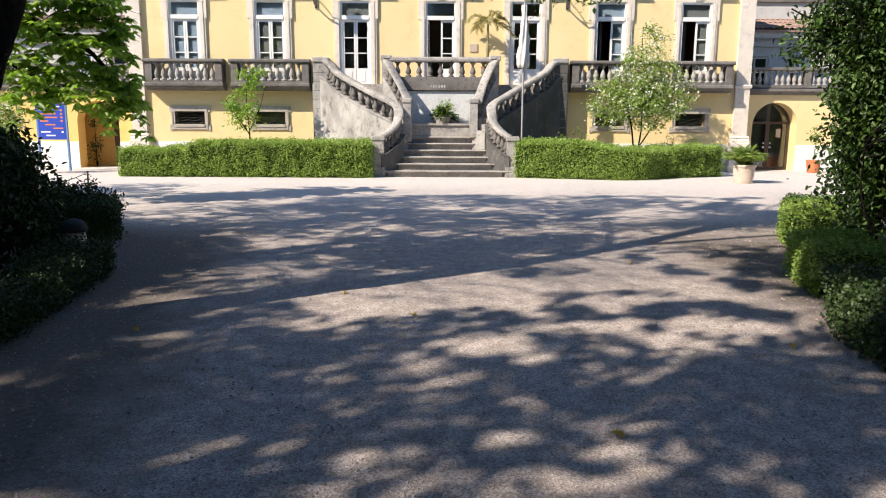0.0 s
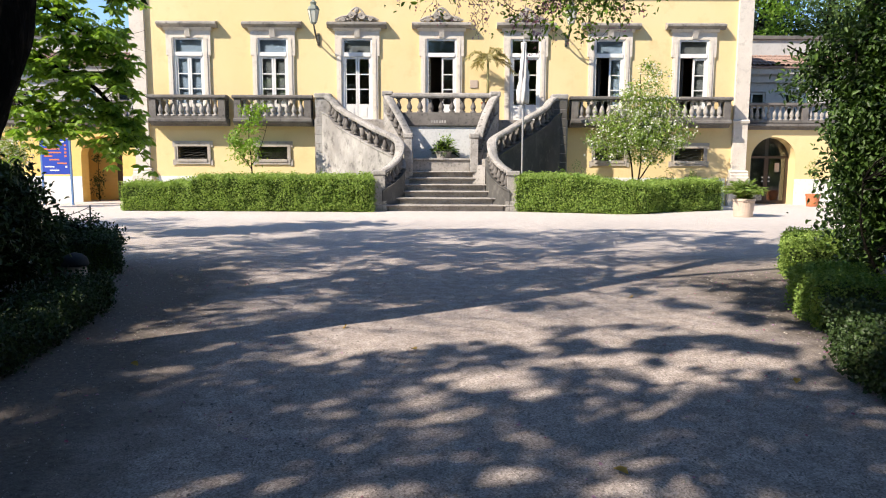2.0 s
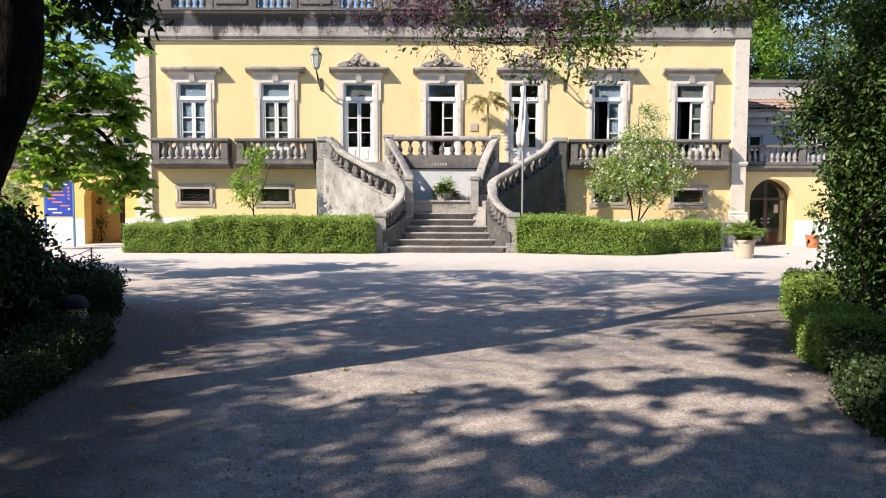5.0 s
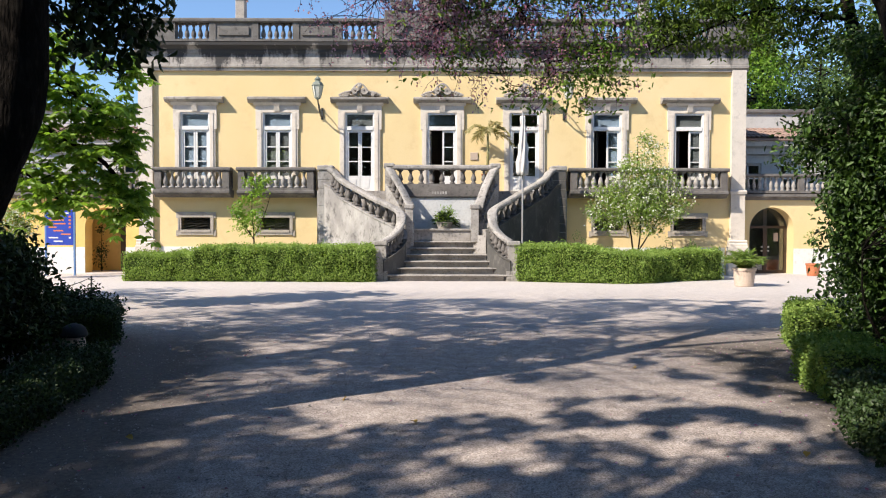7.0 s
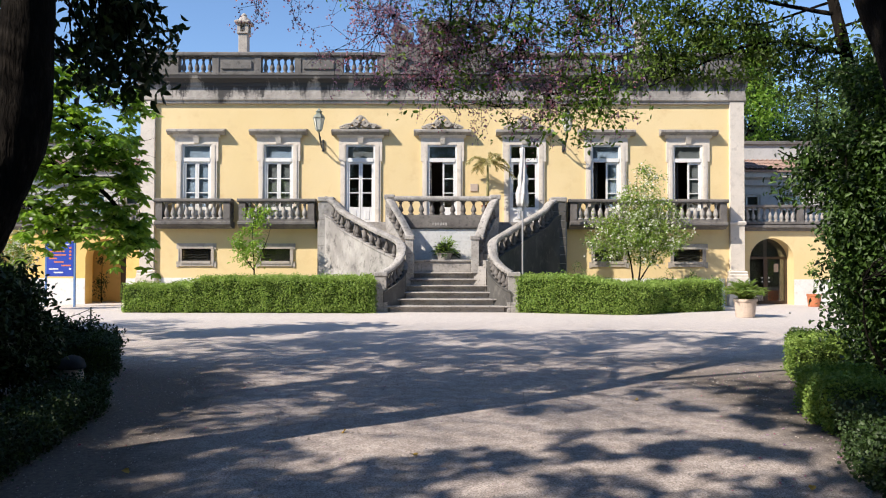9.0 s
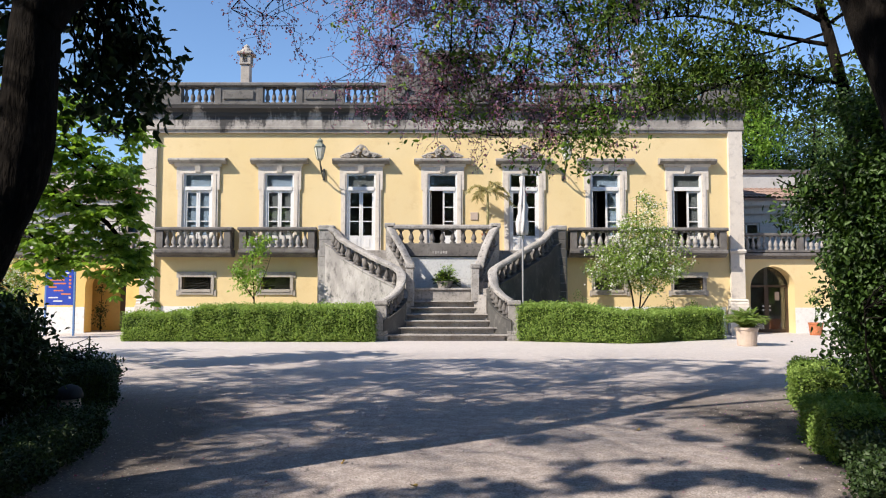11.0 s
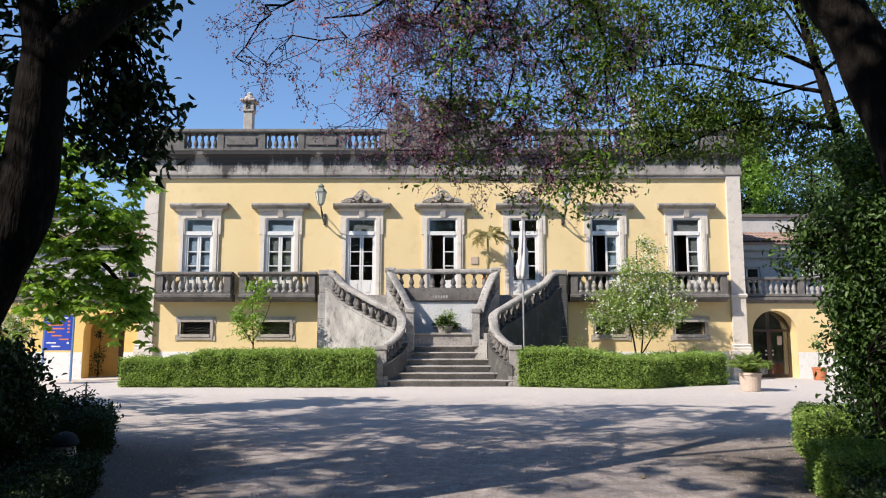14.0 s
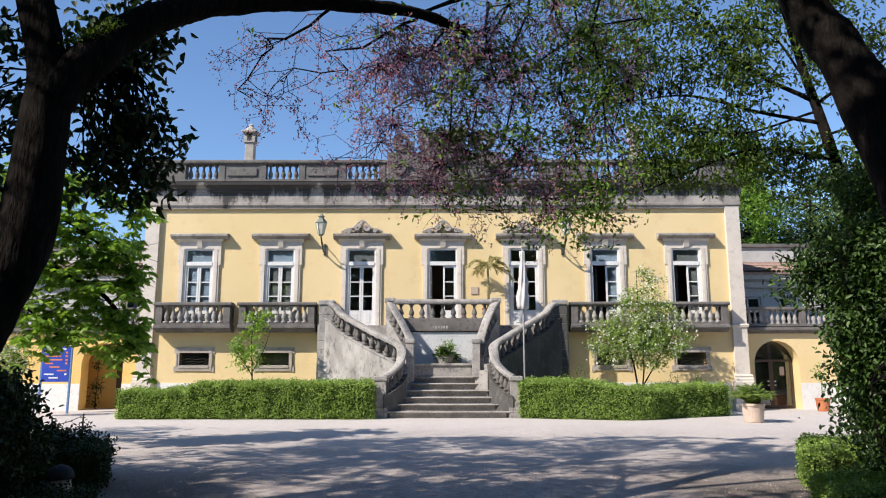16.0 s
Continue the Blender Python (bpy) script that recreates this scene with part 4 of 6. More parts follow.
        for k in range(4):
            bm.faces.new((lo[k], lo[(k + 1) % 4], hi[(k + 1) % 4], hi[k]))
        spart("step", bm, STEPSTONE)


# ---- plants: wood and leaves ----
class Wood:
    """Gathers tapered branches into one mesh."""

    def __init__(self):
        self.v, self.f = [], []

    def branch(self, pts, r0, r1, sides=6):
        n = len(pts)
        base = len(self.v)
        a = (pts[1] - pts[0]).orthogonal().normalized()
        for i, p in enumerate(pts):
            d = (pts[min(i + 1, n - 1)] - pts[max(i - 1, 0)]).normalized()
            a = (a - d * a.dot(d)).normalized()
            b = d.cross(a)
            r = r0 + (r1 - r0) * i / (n - 1)
            for k in range(sides):
                t = 2 * math.pi * k / sides
                w = a * math.cos(t) + b * math.sin(t)
                if r0 > 0.1:
                    q = p + w * r
                    q = Vector((q.x * 4.5, q.y * 4.5, q.z * 0.9))
                    w = w * (1 + 0.24 * noise.noise(q) + 0.09 * noise.noise(q * 3.3))
                self.v.append(tuple(p + w * r))
        for i in range(n - 1):
            for k in range(sides):
                self.f.append((base + i * sides + k, base + i * sides + (k + 1) % sides, base + (i + 1) * sides + (k + 1) % sides, base + (i + 1) * sides + k))
        self.f.append(tuple(base + k for k in range(sides))[::-1])
        self.f.append(tuple(base + (n - 1) * sides + k for k in range(sides)))

    def made(self, name, mat, parent, label=""):
        me = bpy.data.meshes.new(name)
        me.from_pydata(self.v, [], self.f)
        me.materials.append(mat)
        me.shade_smooth()
        ob = new(name, me)
        ob.parent = parent
        return tagged(ob, label)


def crooked(a, b, rng, bend=0.12, n=5, sag=0.0):
    a, b = Vector(a), Vector(b)
    l = (b - a).length
    out = []
    for i in range(n + 1):
        t = i / n
        w = math.sin(t * math.pi) * bend * l
        out.append(a.lerp(b, t) + Vector((rng.normal() * w * 0.5, rng.normal() * w * 0.5, rng.normal() * w * 0.5 + sag * l * math.sin(t * math.pi))))
    return out


def blades(name, points, size, mat, parent, label="", width=0.5, lean=(0, 0, -0.2), seed=1, kind="", fold=0.15, dirs=None):
    """Many small folded leaves, one at each point, joined into one mesh."""
    rng = np.random.default_rng(seed)
    p = np.asarray(points, float)
    n = len(p)
    d = rng.normal(size=(n, 3)) if dirs is None else np.asarray(dirs, float) + rng.normal(size=(n, 3)) * 0.15
    d /= np.linalg.norm(d, axis=1)[:, None]
    if dirs is None:
        d += np.array(lean)
        d /= np.linalg.norm(d, axis=1)[:, None]
    up = rng.normal(size=(n, 3)) * 0.6 + np.array((-0.35, -0.3, 0.75))
    side = np.cross(d, up)
    side /= np.linalg.norm(side, axis=1)[:, None] + 1e-9
    nrm = np.cross(side, d)
    l = (size[0] + (size[1] - size[0]) * rng.random(n))[:, None]
    w = l * width * 0.5
    v = np.empty((n, 6, 3))
    v[:, 0] = p
    v[:, 1] = p + d * l * 0.30 + side * w * 0.92 + nrm * l * fold
    v[:, 2] = p + d * l * 0.68 + side * w * 0.80 + nrm * l * fold * 0.8
    v[:, 3] = p + d * l - nrm * l * fold * 0.6
    v[:, 4] = p + d * l * 0.68 - side * w * 0.80 + nrm * l * fold * 0.8
    v[:, 5] = p + d * l * 0.30 - side * w * 0.92 + nrm * l * fold
    idx = (np.arange(n) * 6)[:, None] + np.array((0, 1, 2, 3, 0, 3, 4, 5))[None]
    me = bpy.data.meshes.new(name)
    me.vertices.add(n * 6)
    me.vertices.foreach_set("co", v.ravel())
    me.loops.add(n * 8)
    me.loops.foreach_set("vertex_index", idx.ravel())
    me.polygons.add(n * 2)
    me.polygons.foreach_set("loop_start", np.arange(n * 2) * 4)
    me.update(calc_edges=True)
    me.materials.append(mat)
    ob = new(name, me)
    ob.parent = parent
    return tagged(ob, label, kind=kind)


def blob(rng, centre, radii, n):
    """n points spread through an ellipsoid."""
    q = rng.normal(size=(n, 3))
    q /= np.linalg.norm(q, axis=1)[:, None]
    q *= (rng.random(n) ** 0.42)[:, None]
    return q * np.array(radii) + np.array(centre)


def around(rng, centres, spread, each):
    c = np.repeat(np.asarray(centres), each, axis=0)
    return c + rng.normal(size=c.shape) * np.array(spread)


def twigs(wood, rng, limbs, centres, r=0.012, tip=0.003, sag=0.06, n=4):
    """A twig to each clump from the nearest place on the limbs."""
    pts = np.array([tuple(q) for l in limbs for q in l])
    for c in centres:
        i = np.argmin(((pts - c) ** 2).sum(1))
        wood.branch(crooked(pts[i], c, rng, 0.12, n, sag), r, tip, 4)


def tree(name, label, base, limbs, clumps, spread, each, size, mat, seed, width=0.5, bark=BARK, twig=0.014, lean=(0, 0, -0.2), category="tree", keep=None, group="", thin=None):
    """limbs: (points, first radius, last radius); clumps: (centre, radii, number)."""
    rng = np.random.default_rng(seed)
    e = empty(name, label, category, group, base)
    off = -Vector(base)
    wood = Wood()
    lines = []
    for pts, r0, r1 in limbs:
        l = [q + off for q in spline(pts, 14 if r0 > 0.1 else 6)]
        l = [q + Vector(rng.normal(size=3)) * r1 * (0.0 if r0 > 0.1 else 0.25) for q in l]
        wood.branch(l, r0, r1, 20 if r0 > 0.1 else 7)
        lines.append(l[2:])
    centres = np.concatenate([blob(rng, np.array(c) + np.array(off), r, n) for c, r, n in clumps])
    if keep is not None:
        centres = centres[[keep(*(q - np.array(off))) for q in centres]]
    wood.made("trunk", bark, e, "dark rough bark")
    tw = Wood()
    twigs(tw, rng, lines, centres, twig)
    tw.made("branchwork", bark, e)
    leaves = around(rng, centres, spread, each)
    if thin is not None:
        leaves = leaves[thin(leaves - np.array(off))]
    blades("crown", leaves, size, mat, e, width=width, seed=seed, lean=lean)
    return e, centres - np.array(off)


def bell(x, y, cx, cy, wx, wy):
    return np.exp(-((x - cx) / wx) ** 2 - ((y - cy) / wy) ** 2)


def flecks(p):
    """Which leaves of the high crowns stand: holes are cut where sun flecks should reach the ground."""
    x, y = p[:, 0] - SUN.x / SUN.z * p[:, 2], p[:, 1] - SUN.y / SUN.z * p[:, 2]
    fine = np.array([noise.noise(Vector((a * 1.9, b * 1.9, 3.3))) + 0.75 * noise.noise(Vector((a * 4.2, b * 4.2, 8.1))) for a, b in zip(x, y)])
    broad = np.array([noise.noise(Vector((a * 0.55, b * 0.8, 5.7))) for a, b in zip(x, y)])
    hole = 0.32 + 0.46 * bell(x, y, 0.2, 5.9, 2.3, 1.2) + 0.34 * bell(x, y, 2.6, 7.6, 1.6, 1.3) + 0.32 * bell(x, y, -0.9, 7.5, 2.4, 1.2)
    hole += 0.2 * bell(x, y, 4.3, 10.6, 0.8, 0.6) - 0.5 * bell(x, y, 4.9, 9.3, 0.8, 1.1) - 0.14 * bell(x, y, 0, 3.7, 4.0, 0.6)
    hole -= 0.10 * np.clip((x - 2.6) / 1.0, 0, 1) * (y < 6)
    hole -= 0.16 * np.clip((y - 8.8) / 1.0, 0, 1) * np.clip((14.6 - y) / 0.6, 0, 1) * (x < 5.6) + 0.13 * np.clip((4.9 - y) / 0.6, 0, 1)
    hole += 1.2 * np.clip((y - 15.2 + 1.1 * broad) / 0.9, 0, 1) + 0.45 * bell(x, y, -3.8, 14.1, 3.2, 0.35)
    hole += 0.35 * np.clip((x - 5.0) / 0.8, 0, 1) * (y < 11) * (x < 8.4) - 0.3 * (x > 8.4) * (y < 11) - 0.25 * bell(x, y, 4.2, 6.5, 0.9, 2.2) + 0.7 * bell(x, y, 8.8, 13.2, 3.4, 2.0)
    # fewer holes along these lines keep both great trunks dark
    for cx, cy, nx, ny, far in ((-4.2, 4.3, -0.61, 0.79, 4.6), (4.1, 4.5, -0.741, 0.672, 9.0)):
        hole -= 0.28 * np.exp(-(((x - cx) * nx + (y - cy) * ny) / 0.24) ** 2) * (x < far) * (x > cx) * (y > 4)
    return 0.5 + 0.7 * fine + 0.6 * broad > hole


def over_view(x, y, z):
    """Keeps the crowns out of the camera's view: over a plane rising with distance, or well aside."""
    return z > 2.6 + 0.62 * max(y, 0) or abs(x) > 0.72 * max(y, 0) + 1.2


# great tree beside the drive; its limb reaches over the drive
tree("drive_tree", "large dark-barked leaning tree with glossy dark leaves", (-4.2, 4.3, 0),
     [([(-4.2, 4.3, -0.1), (-3.85, 4.6, 0.9), (-3.45, 4.91, 1.55), (-3.29, 5.02, 1.92), (-3.17, 5.1, 2.22), (-3.08, 5.15, 2.58), (-3.05, 5.17, 2.96), (-3.05, 5.17, 3.4), (-3.08, 5.18, 3.8), (-3.2, 5.1, 4.4), (-3.6, 5.0, 6.0), (-4.0, 5.6, 8.6)], 0.29, 0.10),
      ([(-3.04, 5.17, 3.5), (-2.78, 5.34, 3.97), (-2.5, 5.67, 4.45), (-1.98, 6.3, 4.95), (-1.13, 7.11, 5.38), (-0.29, 7.79, 5.62), (0.33, 8.29, 5.62)], 0.17, 0.045),
      ([(-3.4, 5.0, 5.4), (-5.0, 5.0, 7.4), (-6.5, 5.0, 9.0)], 0.06, 0.02),
      ([(-3.6, 5.0, 6.0), (-2.2, 5.2, 7.6), (-0.6, 5.5, 9.0)], 0.07, 0.02),
      ([(-3.9, 5.4, 8.0), (-3.4, 7.0, 9.6), (-2.6, 9.0, 10.8)], 0.05, 0.02),
      ([(-3.1, 5.2, 3.7), (-3.1, 5.9, 4.1), (-2.95, 6.4, 4.3)], 0.05, 0.015)],
     [((-3.1, 6.4, 4.35), (0.46, 0.4, 0.8), 60), ((-2.86, 6.45, 3.5), (0.3, 0.35, 0.5), 26), ((-3.2, 6.2, 3.3), (0.3, 0.3, 0.45), 14), ((-3.8, 5.7, 3.9), (0.3, 0.4, 1.3), 26)], (0.10, 0.10, 0.10), 21, (0.085, 0.135), DARKLEAF, 11, 0.5, twig=0.012, lean=(0, 0, -0.6))


def high_crown(owner, clumps, seed):
    """An unseen upper crown added to shape the light: broad leaves in clumps with gaps between them."""
    rng = np.random.default_rng(seed)
    c = np.concatenate([blob(rng, q, r, n) for q, r, n in clumps])
    c = c[[over_view(*q) for q in c]]
    leaves = around(rng, c, (0.26, 0.26, 0.2), 44)
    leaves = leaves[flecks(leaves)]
    blades("high_crown", leaves - np.array(owner.location), (0.11, 0.19), DARKLEAF, owner, width=0.6, seed=seed)


rng = np.random.default_rng(7)
DRIVE_TREE = next(o for o in scene.objects if o.name == "drive_tree")
high_crown(DRIVE_TREE, [((-0.5, 5.2, 10.5), (3.8, 2.8, 1.5), 130), ((-4.2, 8.0, 10.6), (3.2, 3.0, 1.4), 210)], 111)

blades("moss", around(rng, np.array([(-3.0 + 0.04 * k, 5.12 + 0.02 * k, 3.9 + 0.035 * k) for k in range(10)]) - np.array(DRIVE_TREE.location), (0.035, 0.03, 0.02), 60), (0.015, 0.04), FEATHER, DRIVE_TREE, "green moss on the fork", 0.4, seed=8, lean=(0, 0, 0.5))

# unseen trees around the drive, added to shade it; only the leaning trunk shows
tree("shade_tree", "tall broad-crowned tree out of view, added to shade the drive", (-10.5, 1.5, 0),
     [([(-10.5, 1.5, -0.1), (-10.4, 1.8, 3.0), (-10.2, 2.6, 6.0), (-10.0, 3.6, 9.5)], 0.4, 0.1), ([(-10.3, 2.2, 4.5), (-8.2, 4.0, 7.0), (-6.5, 6.0, 9.0)], 0.16, 0.04),
      ([(-10.2, 2.6, 6.0), (-12.0, 5.0, 8.0), (-12.5, 7.0, 9.5)], 0.14, 0.04)],
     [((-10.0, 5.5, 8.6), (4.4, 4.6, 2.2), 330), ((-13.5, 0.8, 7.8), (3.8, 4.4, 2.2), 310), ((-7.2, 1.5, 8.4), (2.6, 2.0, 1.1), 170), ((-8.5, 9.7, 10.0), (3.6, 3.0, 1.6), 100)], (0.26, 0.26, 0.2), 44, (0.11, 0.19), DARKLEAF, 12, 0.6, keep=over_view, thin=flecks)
tree("leaning_tree", "dark leaning tree trunk over the edge of the drive", (4.1, 4.5, 0),
     [([(4.1, 4.5, -0.1), (3.75, 4.75, 1.2), (3.45, 4.92, 2.35), (3.29, 5.02, 3.22), (3.06, 5.16, 3.92), (2.89, 5.26, 4.4), (2.4, 5.2, 5.6), (1.4, 4.2, 7.6), (0.6, 2.5, 9.0)], 0.30, 0.08),
      ([(2.6, 5.2, 5.2), (3.6, 4.0, 6.6), (4.4, 2.6, 8.0)], 0.12, 0.04), ([(1.8, 4.6, 6.8), (-0.4, 2.0, 7.8), (-2.5, 0.5, 8.2)], 0.10, 0.03)],
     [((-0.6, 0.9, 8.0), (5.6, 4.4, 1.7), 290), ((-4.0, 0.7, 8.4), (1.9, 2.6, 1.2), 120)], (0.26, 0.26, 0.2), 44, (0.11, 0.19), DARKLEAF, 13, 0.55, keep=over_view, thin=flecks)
LEANING_TREE = next(o for o in scene.objects if o.name == "leaning_tree")
# added out of view to cut skylight on the drive
high_crown(LEANING_TREE, [((6.0, 3.2, 8.8), (4.2, 4.6, 1.8), 330), ((4.5, -4.5, 7.8), (5.2, 4.2, 2.0), 300)], 112)
# unseen, added to hold back blue skylight
tree("skylight_block_tree", "tall leafy tree out of view, added to hold back skylight", (13.0, 9.0, 0),
     [([(13.0, 9.0, -0.1), (13.0, 9.0, 4.0), (12.6, 8.8, 8.0)], 0.3, 0.08), ([(13.0, 9.0, 4.5), (11.5, 8.0, 7.0)], 0.12, 0.04)],
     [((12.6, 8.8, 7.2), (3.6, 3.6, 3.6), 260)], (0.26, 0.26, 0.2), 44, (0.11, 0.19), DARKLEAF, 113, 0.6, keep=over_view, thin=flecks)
# unseen, added to cast dapples on the near gravel
tree("rear_shade_tree", "broad dark-leaved tree out of view, added to shade the drive", (-6.0, -5.5, 0),
     [([(-6.0, -5.5, -0.1), (-6.0, -5.3, 3.0), (-5.6, -5.0, 6.5), (-5.0, -4.0, 9.0)], 0.38, 0.1), ([(-5.9, -5.2, 4.5), (-3.5, -3.5, 6.5), (-1.5, -2.5, 7.6)], 0.15, 0.04),
      ([(-5.8, -5.1, 5.0), (-8.0, -3.0, 7.0), (-9.0, -1.0, 8.2)], 0.15, 0.04)],
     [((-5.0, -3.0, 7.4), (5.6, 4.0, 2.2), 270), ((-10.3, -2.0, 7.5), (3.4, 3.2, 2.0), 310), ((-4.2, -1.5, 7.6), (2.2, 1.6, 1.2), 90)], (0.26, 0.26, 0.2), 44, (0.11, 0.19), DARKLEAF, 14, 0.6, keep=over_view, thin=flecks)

# horse chestnut with young leaves hanging in from the edge of the court
def leaf_fans(name, points, size, mat, parent, seed, label=""):
    """Drooping hand-shaped leaves of six leaflets each."""
    rng = np.random.default_rng(seed)
    P, Q = [], []
    for p in points:
        turn, tip = rng.uniform(0, 6.28), rng.uniform(0.25, 0.9)
        for k in range(6):
            a = turn + 0.95 * (k - 2.5)
            P.append(p)
            Q.append((math.cos(a), math.sin(a), -tip + rng.normal() * 0.15))
    blades(name, P, size, mat, parent, label, width=0.42, seed=seed, dirs=Q, fold=0.06)


def chestnut():
    rng = np.random.default_rng(15)
    base = np.array((-11.6, 12.0, 0))
    limbs = [[(-11.6, 12.0, -0.1), (-11.5, 12.1, 2.5), (-12.6, 11.8, 5.0), (-15.0, 11.2, 7.4)],
             [(-11.4, 12.2, 3.6), (-9.4, 12.6, 4.0), (-7.8, 13.1, 3.5), (-6.6, 13.5, 2.9), (-6.15, 13.8, 2.2), (-6.0, 13.8, 1.75)],
             [(-11.3, 12.3, 4.4), (-9.2, 12.8, 5.1), (-7.4, 13.3, 5.0), (-6.1, 13.7, 4.5)],
             [(-9.4, 12.6, 4.0), (-8.4, 12.9, 3.2), (-7.6, 13.0, 2.5), (-6.9, 13.1, 1.9)],
             [(-8.6, 12.9, 4.9), (-7.3, 13.2, 4.3), (-6.5, 13.5, 3.7), (-6.0, 13.7, 3.2)]]
    e, _ = tree("chestnut_tree", "spring-green horse chestnut with drooping leaf fans", tuple(base),
                [(l, r, q) for l, (r, q) in zip(limbs, ((0.26, 0.08), (0.09, 0.015), (0.08, 0.015), (0.04, 0.01), (0.04, 0.01)))],
                [((-15.8, 11.0, 7.6), (2.0, 2.2, 1.6), 90)], (0.18, 0.16, 0.10), 16, (0.15, 0.29), CHESTNUT, 15, 0.42, twig=0.01, lean=(0, 0, -0.7))
    wood, fans = Wood(), []
    for l in limbs[1:]:
        line = [q for q in spline(l, 8) if q.x > -8.6]
        for q in line:
            for _ in range(4):
                d = Vector((min(rng.normal() * 0.5, -5.9 - q.x + 0.1), rng.normal() * 0.45, rng.normal() * 0.26 - 0.04))
                twig = [v - Vector(base) for v in crooked(q, q + d, rng, 0.12, 4, 0.1)]
                wood.branch(twig, 0.008, 0.003, 4)
                for v in twig[2:]:
                    for _ in range(1 + (rng.random() < 0.6)):
                        fans.append(tuple(v + Vector((rng.normal() * 0.08, rng.normal() * 0.08, rng.normal() * 0.04))))
    fans = [f for f in fans if f[0] + base[0] < -5.85]
    wood.made("twigwork", BARK, e)
    leaf_fans("foliage", fans, (0.12, 0.21), CHESTNUT, e, 19, "hand-shaped spring-green leaves")


chestnut()


# blossoming branches hanging from the limb over the drive
def blossom_boughs():
    rng = np.random.default_rng(21)
    e = empty("judas_tree_boughs", "hanging purple-blossomed boughs with fresh green leaf tips", "tree", at=(2.2, 9.4, 0))
    off = Vector((-2.2, -9.4, 0))
    wood = Wood()
    trunk = spline([(8.6, 6.6, -0.1), (8.2, 6.9, 3.0), (7.0, 7.6, 6.2), (5.0, 8.2, 7.4), (3.0, 8.6, 7.3), (1.2, 8.7, 6.7), (-0.4, 8.4, 5.9)], 8)
    wood.branch([q + off for q in trunk], 0.22, 0.02, 10)
    boughs = []
    for a, b in (((0.2, 8.5, 5.9), (-0.75, 8.3, 4.2)), ((0.6, 8.6, 6.2), (-0.1, 8.5, 3.7)), ((1.2, 8.7, 6.6), (0.7, 8.6, 3.4)), ((1.7, 8.7, 6.8), (1.3, 8.7, 3.3)),
                 ((2.2, 8.7, 7.0), (2.0, 8.75, 3.5)), ((0.3, 8.4, 5.8), (-1.0, 8.2, 5.1)), ((0.9, 8.6, 6.4), (0.3, 8.6, 4.2)), ((-0.3, 7.8, 5.55), (-1.8, 7.7, 4.8)),
                 ((-1.1, 7.1, 5.4), (-2.3, 7.5, 4.55)), ((1.5, 8.7, 6.7), (1.7, 8.8, 4.4)), ((2.6, 8.6, 7.1), (2.3, 8.7, 4.2))):
        l = crooked(a, b, rng, 0.16, 8)
        wood.branch([q + off for q in l], 0.02, 0.006, 5)
        boughs.append(l)
    pts = np.array([tuple(q) for l in boughs for q in l[1:]])
    ends = []
    weight = np.where(pts[:, 0] < -0.9, 0.22, np.where(pts[:, 2] < 4.6, 1.5, 1.0))
    weight = weight / weight.sum()
    for k in range(1050):
        i = rng.choice(len(pts), p=weight)
        s = pts[i]
        v = rng.normal(size=3) * (0.45, 0.3, 0.3) + (0.0, 0, -0.2)
        q = s + v
        if not (-2.6 < q[0] < 2.55 and q[2] > 2.95 and q[2] > 3.05 + 0.25 * abs(q[0] - 1.2)):
            continue
        l = crooked(s, q, rng, 0.22, 4, -0.05)
        wood.branch([p + off for p in l], 0.006, 0.0025, 3)
        ends += [np.array(p) for p in l[1:]]
        # hair-fine hanging shoots
        q2 = q + rng.normal(size=3) * (0.10, 0.08, 0.1) + (0, 0, -0.22)
        l = crooked(q, q2, rng, 0.2, 3)
        wood.branch([p + off for p in l], 0.003, 0.0018, 3)
        ends += [np.array(p) for p in l[1:]]
    wood.made("branchwork", BARK, e, "thin dark drooping branches")
    c = np.array(ends) + np.array(off)
    pick = 0.55 * rng.random(len(c)) + 0.45 * np.array([0.5 + 0.9 * noise.noise(Vector(q) * 1.7) for q in c])
    x = c[:, 0] - off.x
    red = c[pick < 0.60 - 0.07 * (x - 0.5)]
    green = c[pick > 0.68 - 0.08 * (x - 0.5)]
    blades("blossom", around(rng, red, (0.035, 0.035, 0.035), 6), (0.02, 0.04), BLOSSOM, e, "dusky purple blossom", 0.7, seed=22)
    blades("leaves", around(rng, green, (0.08, 0.08, 0.05), 4), (0.045, 0.09), FRESH, e, "fresh green young leaves", 0.5, seed=23)


blossom_boughs()

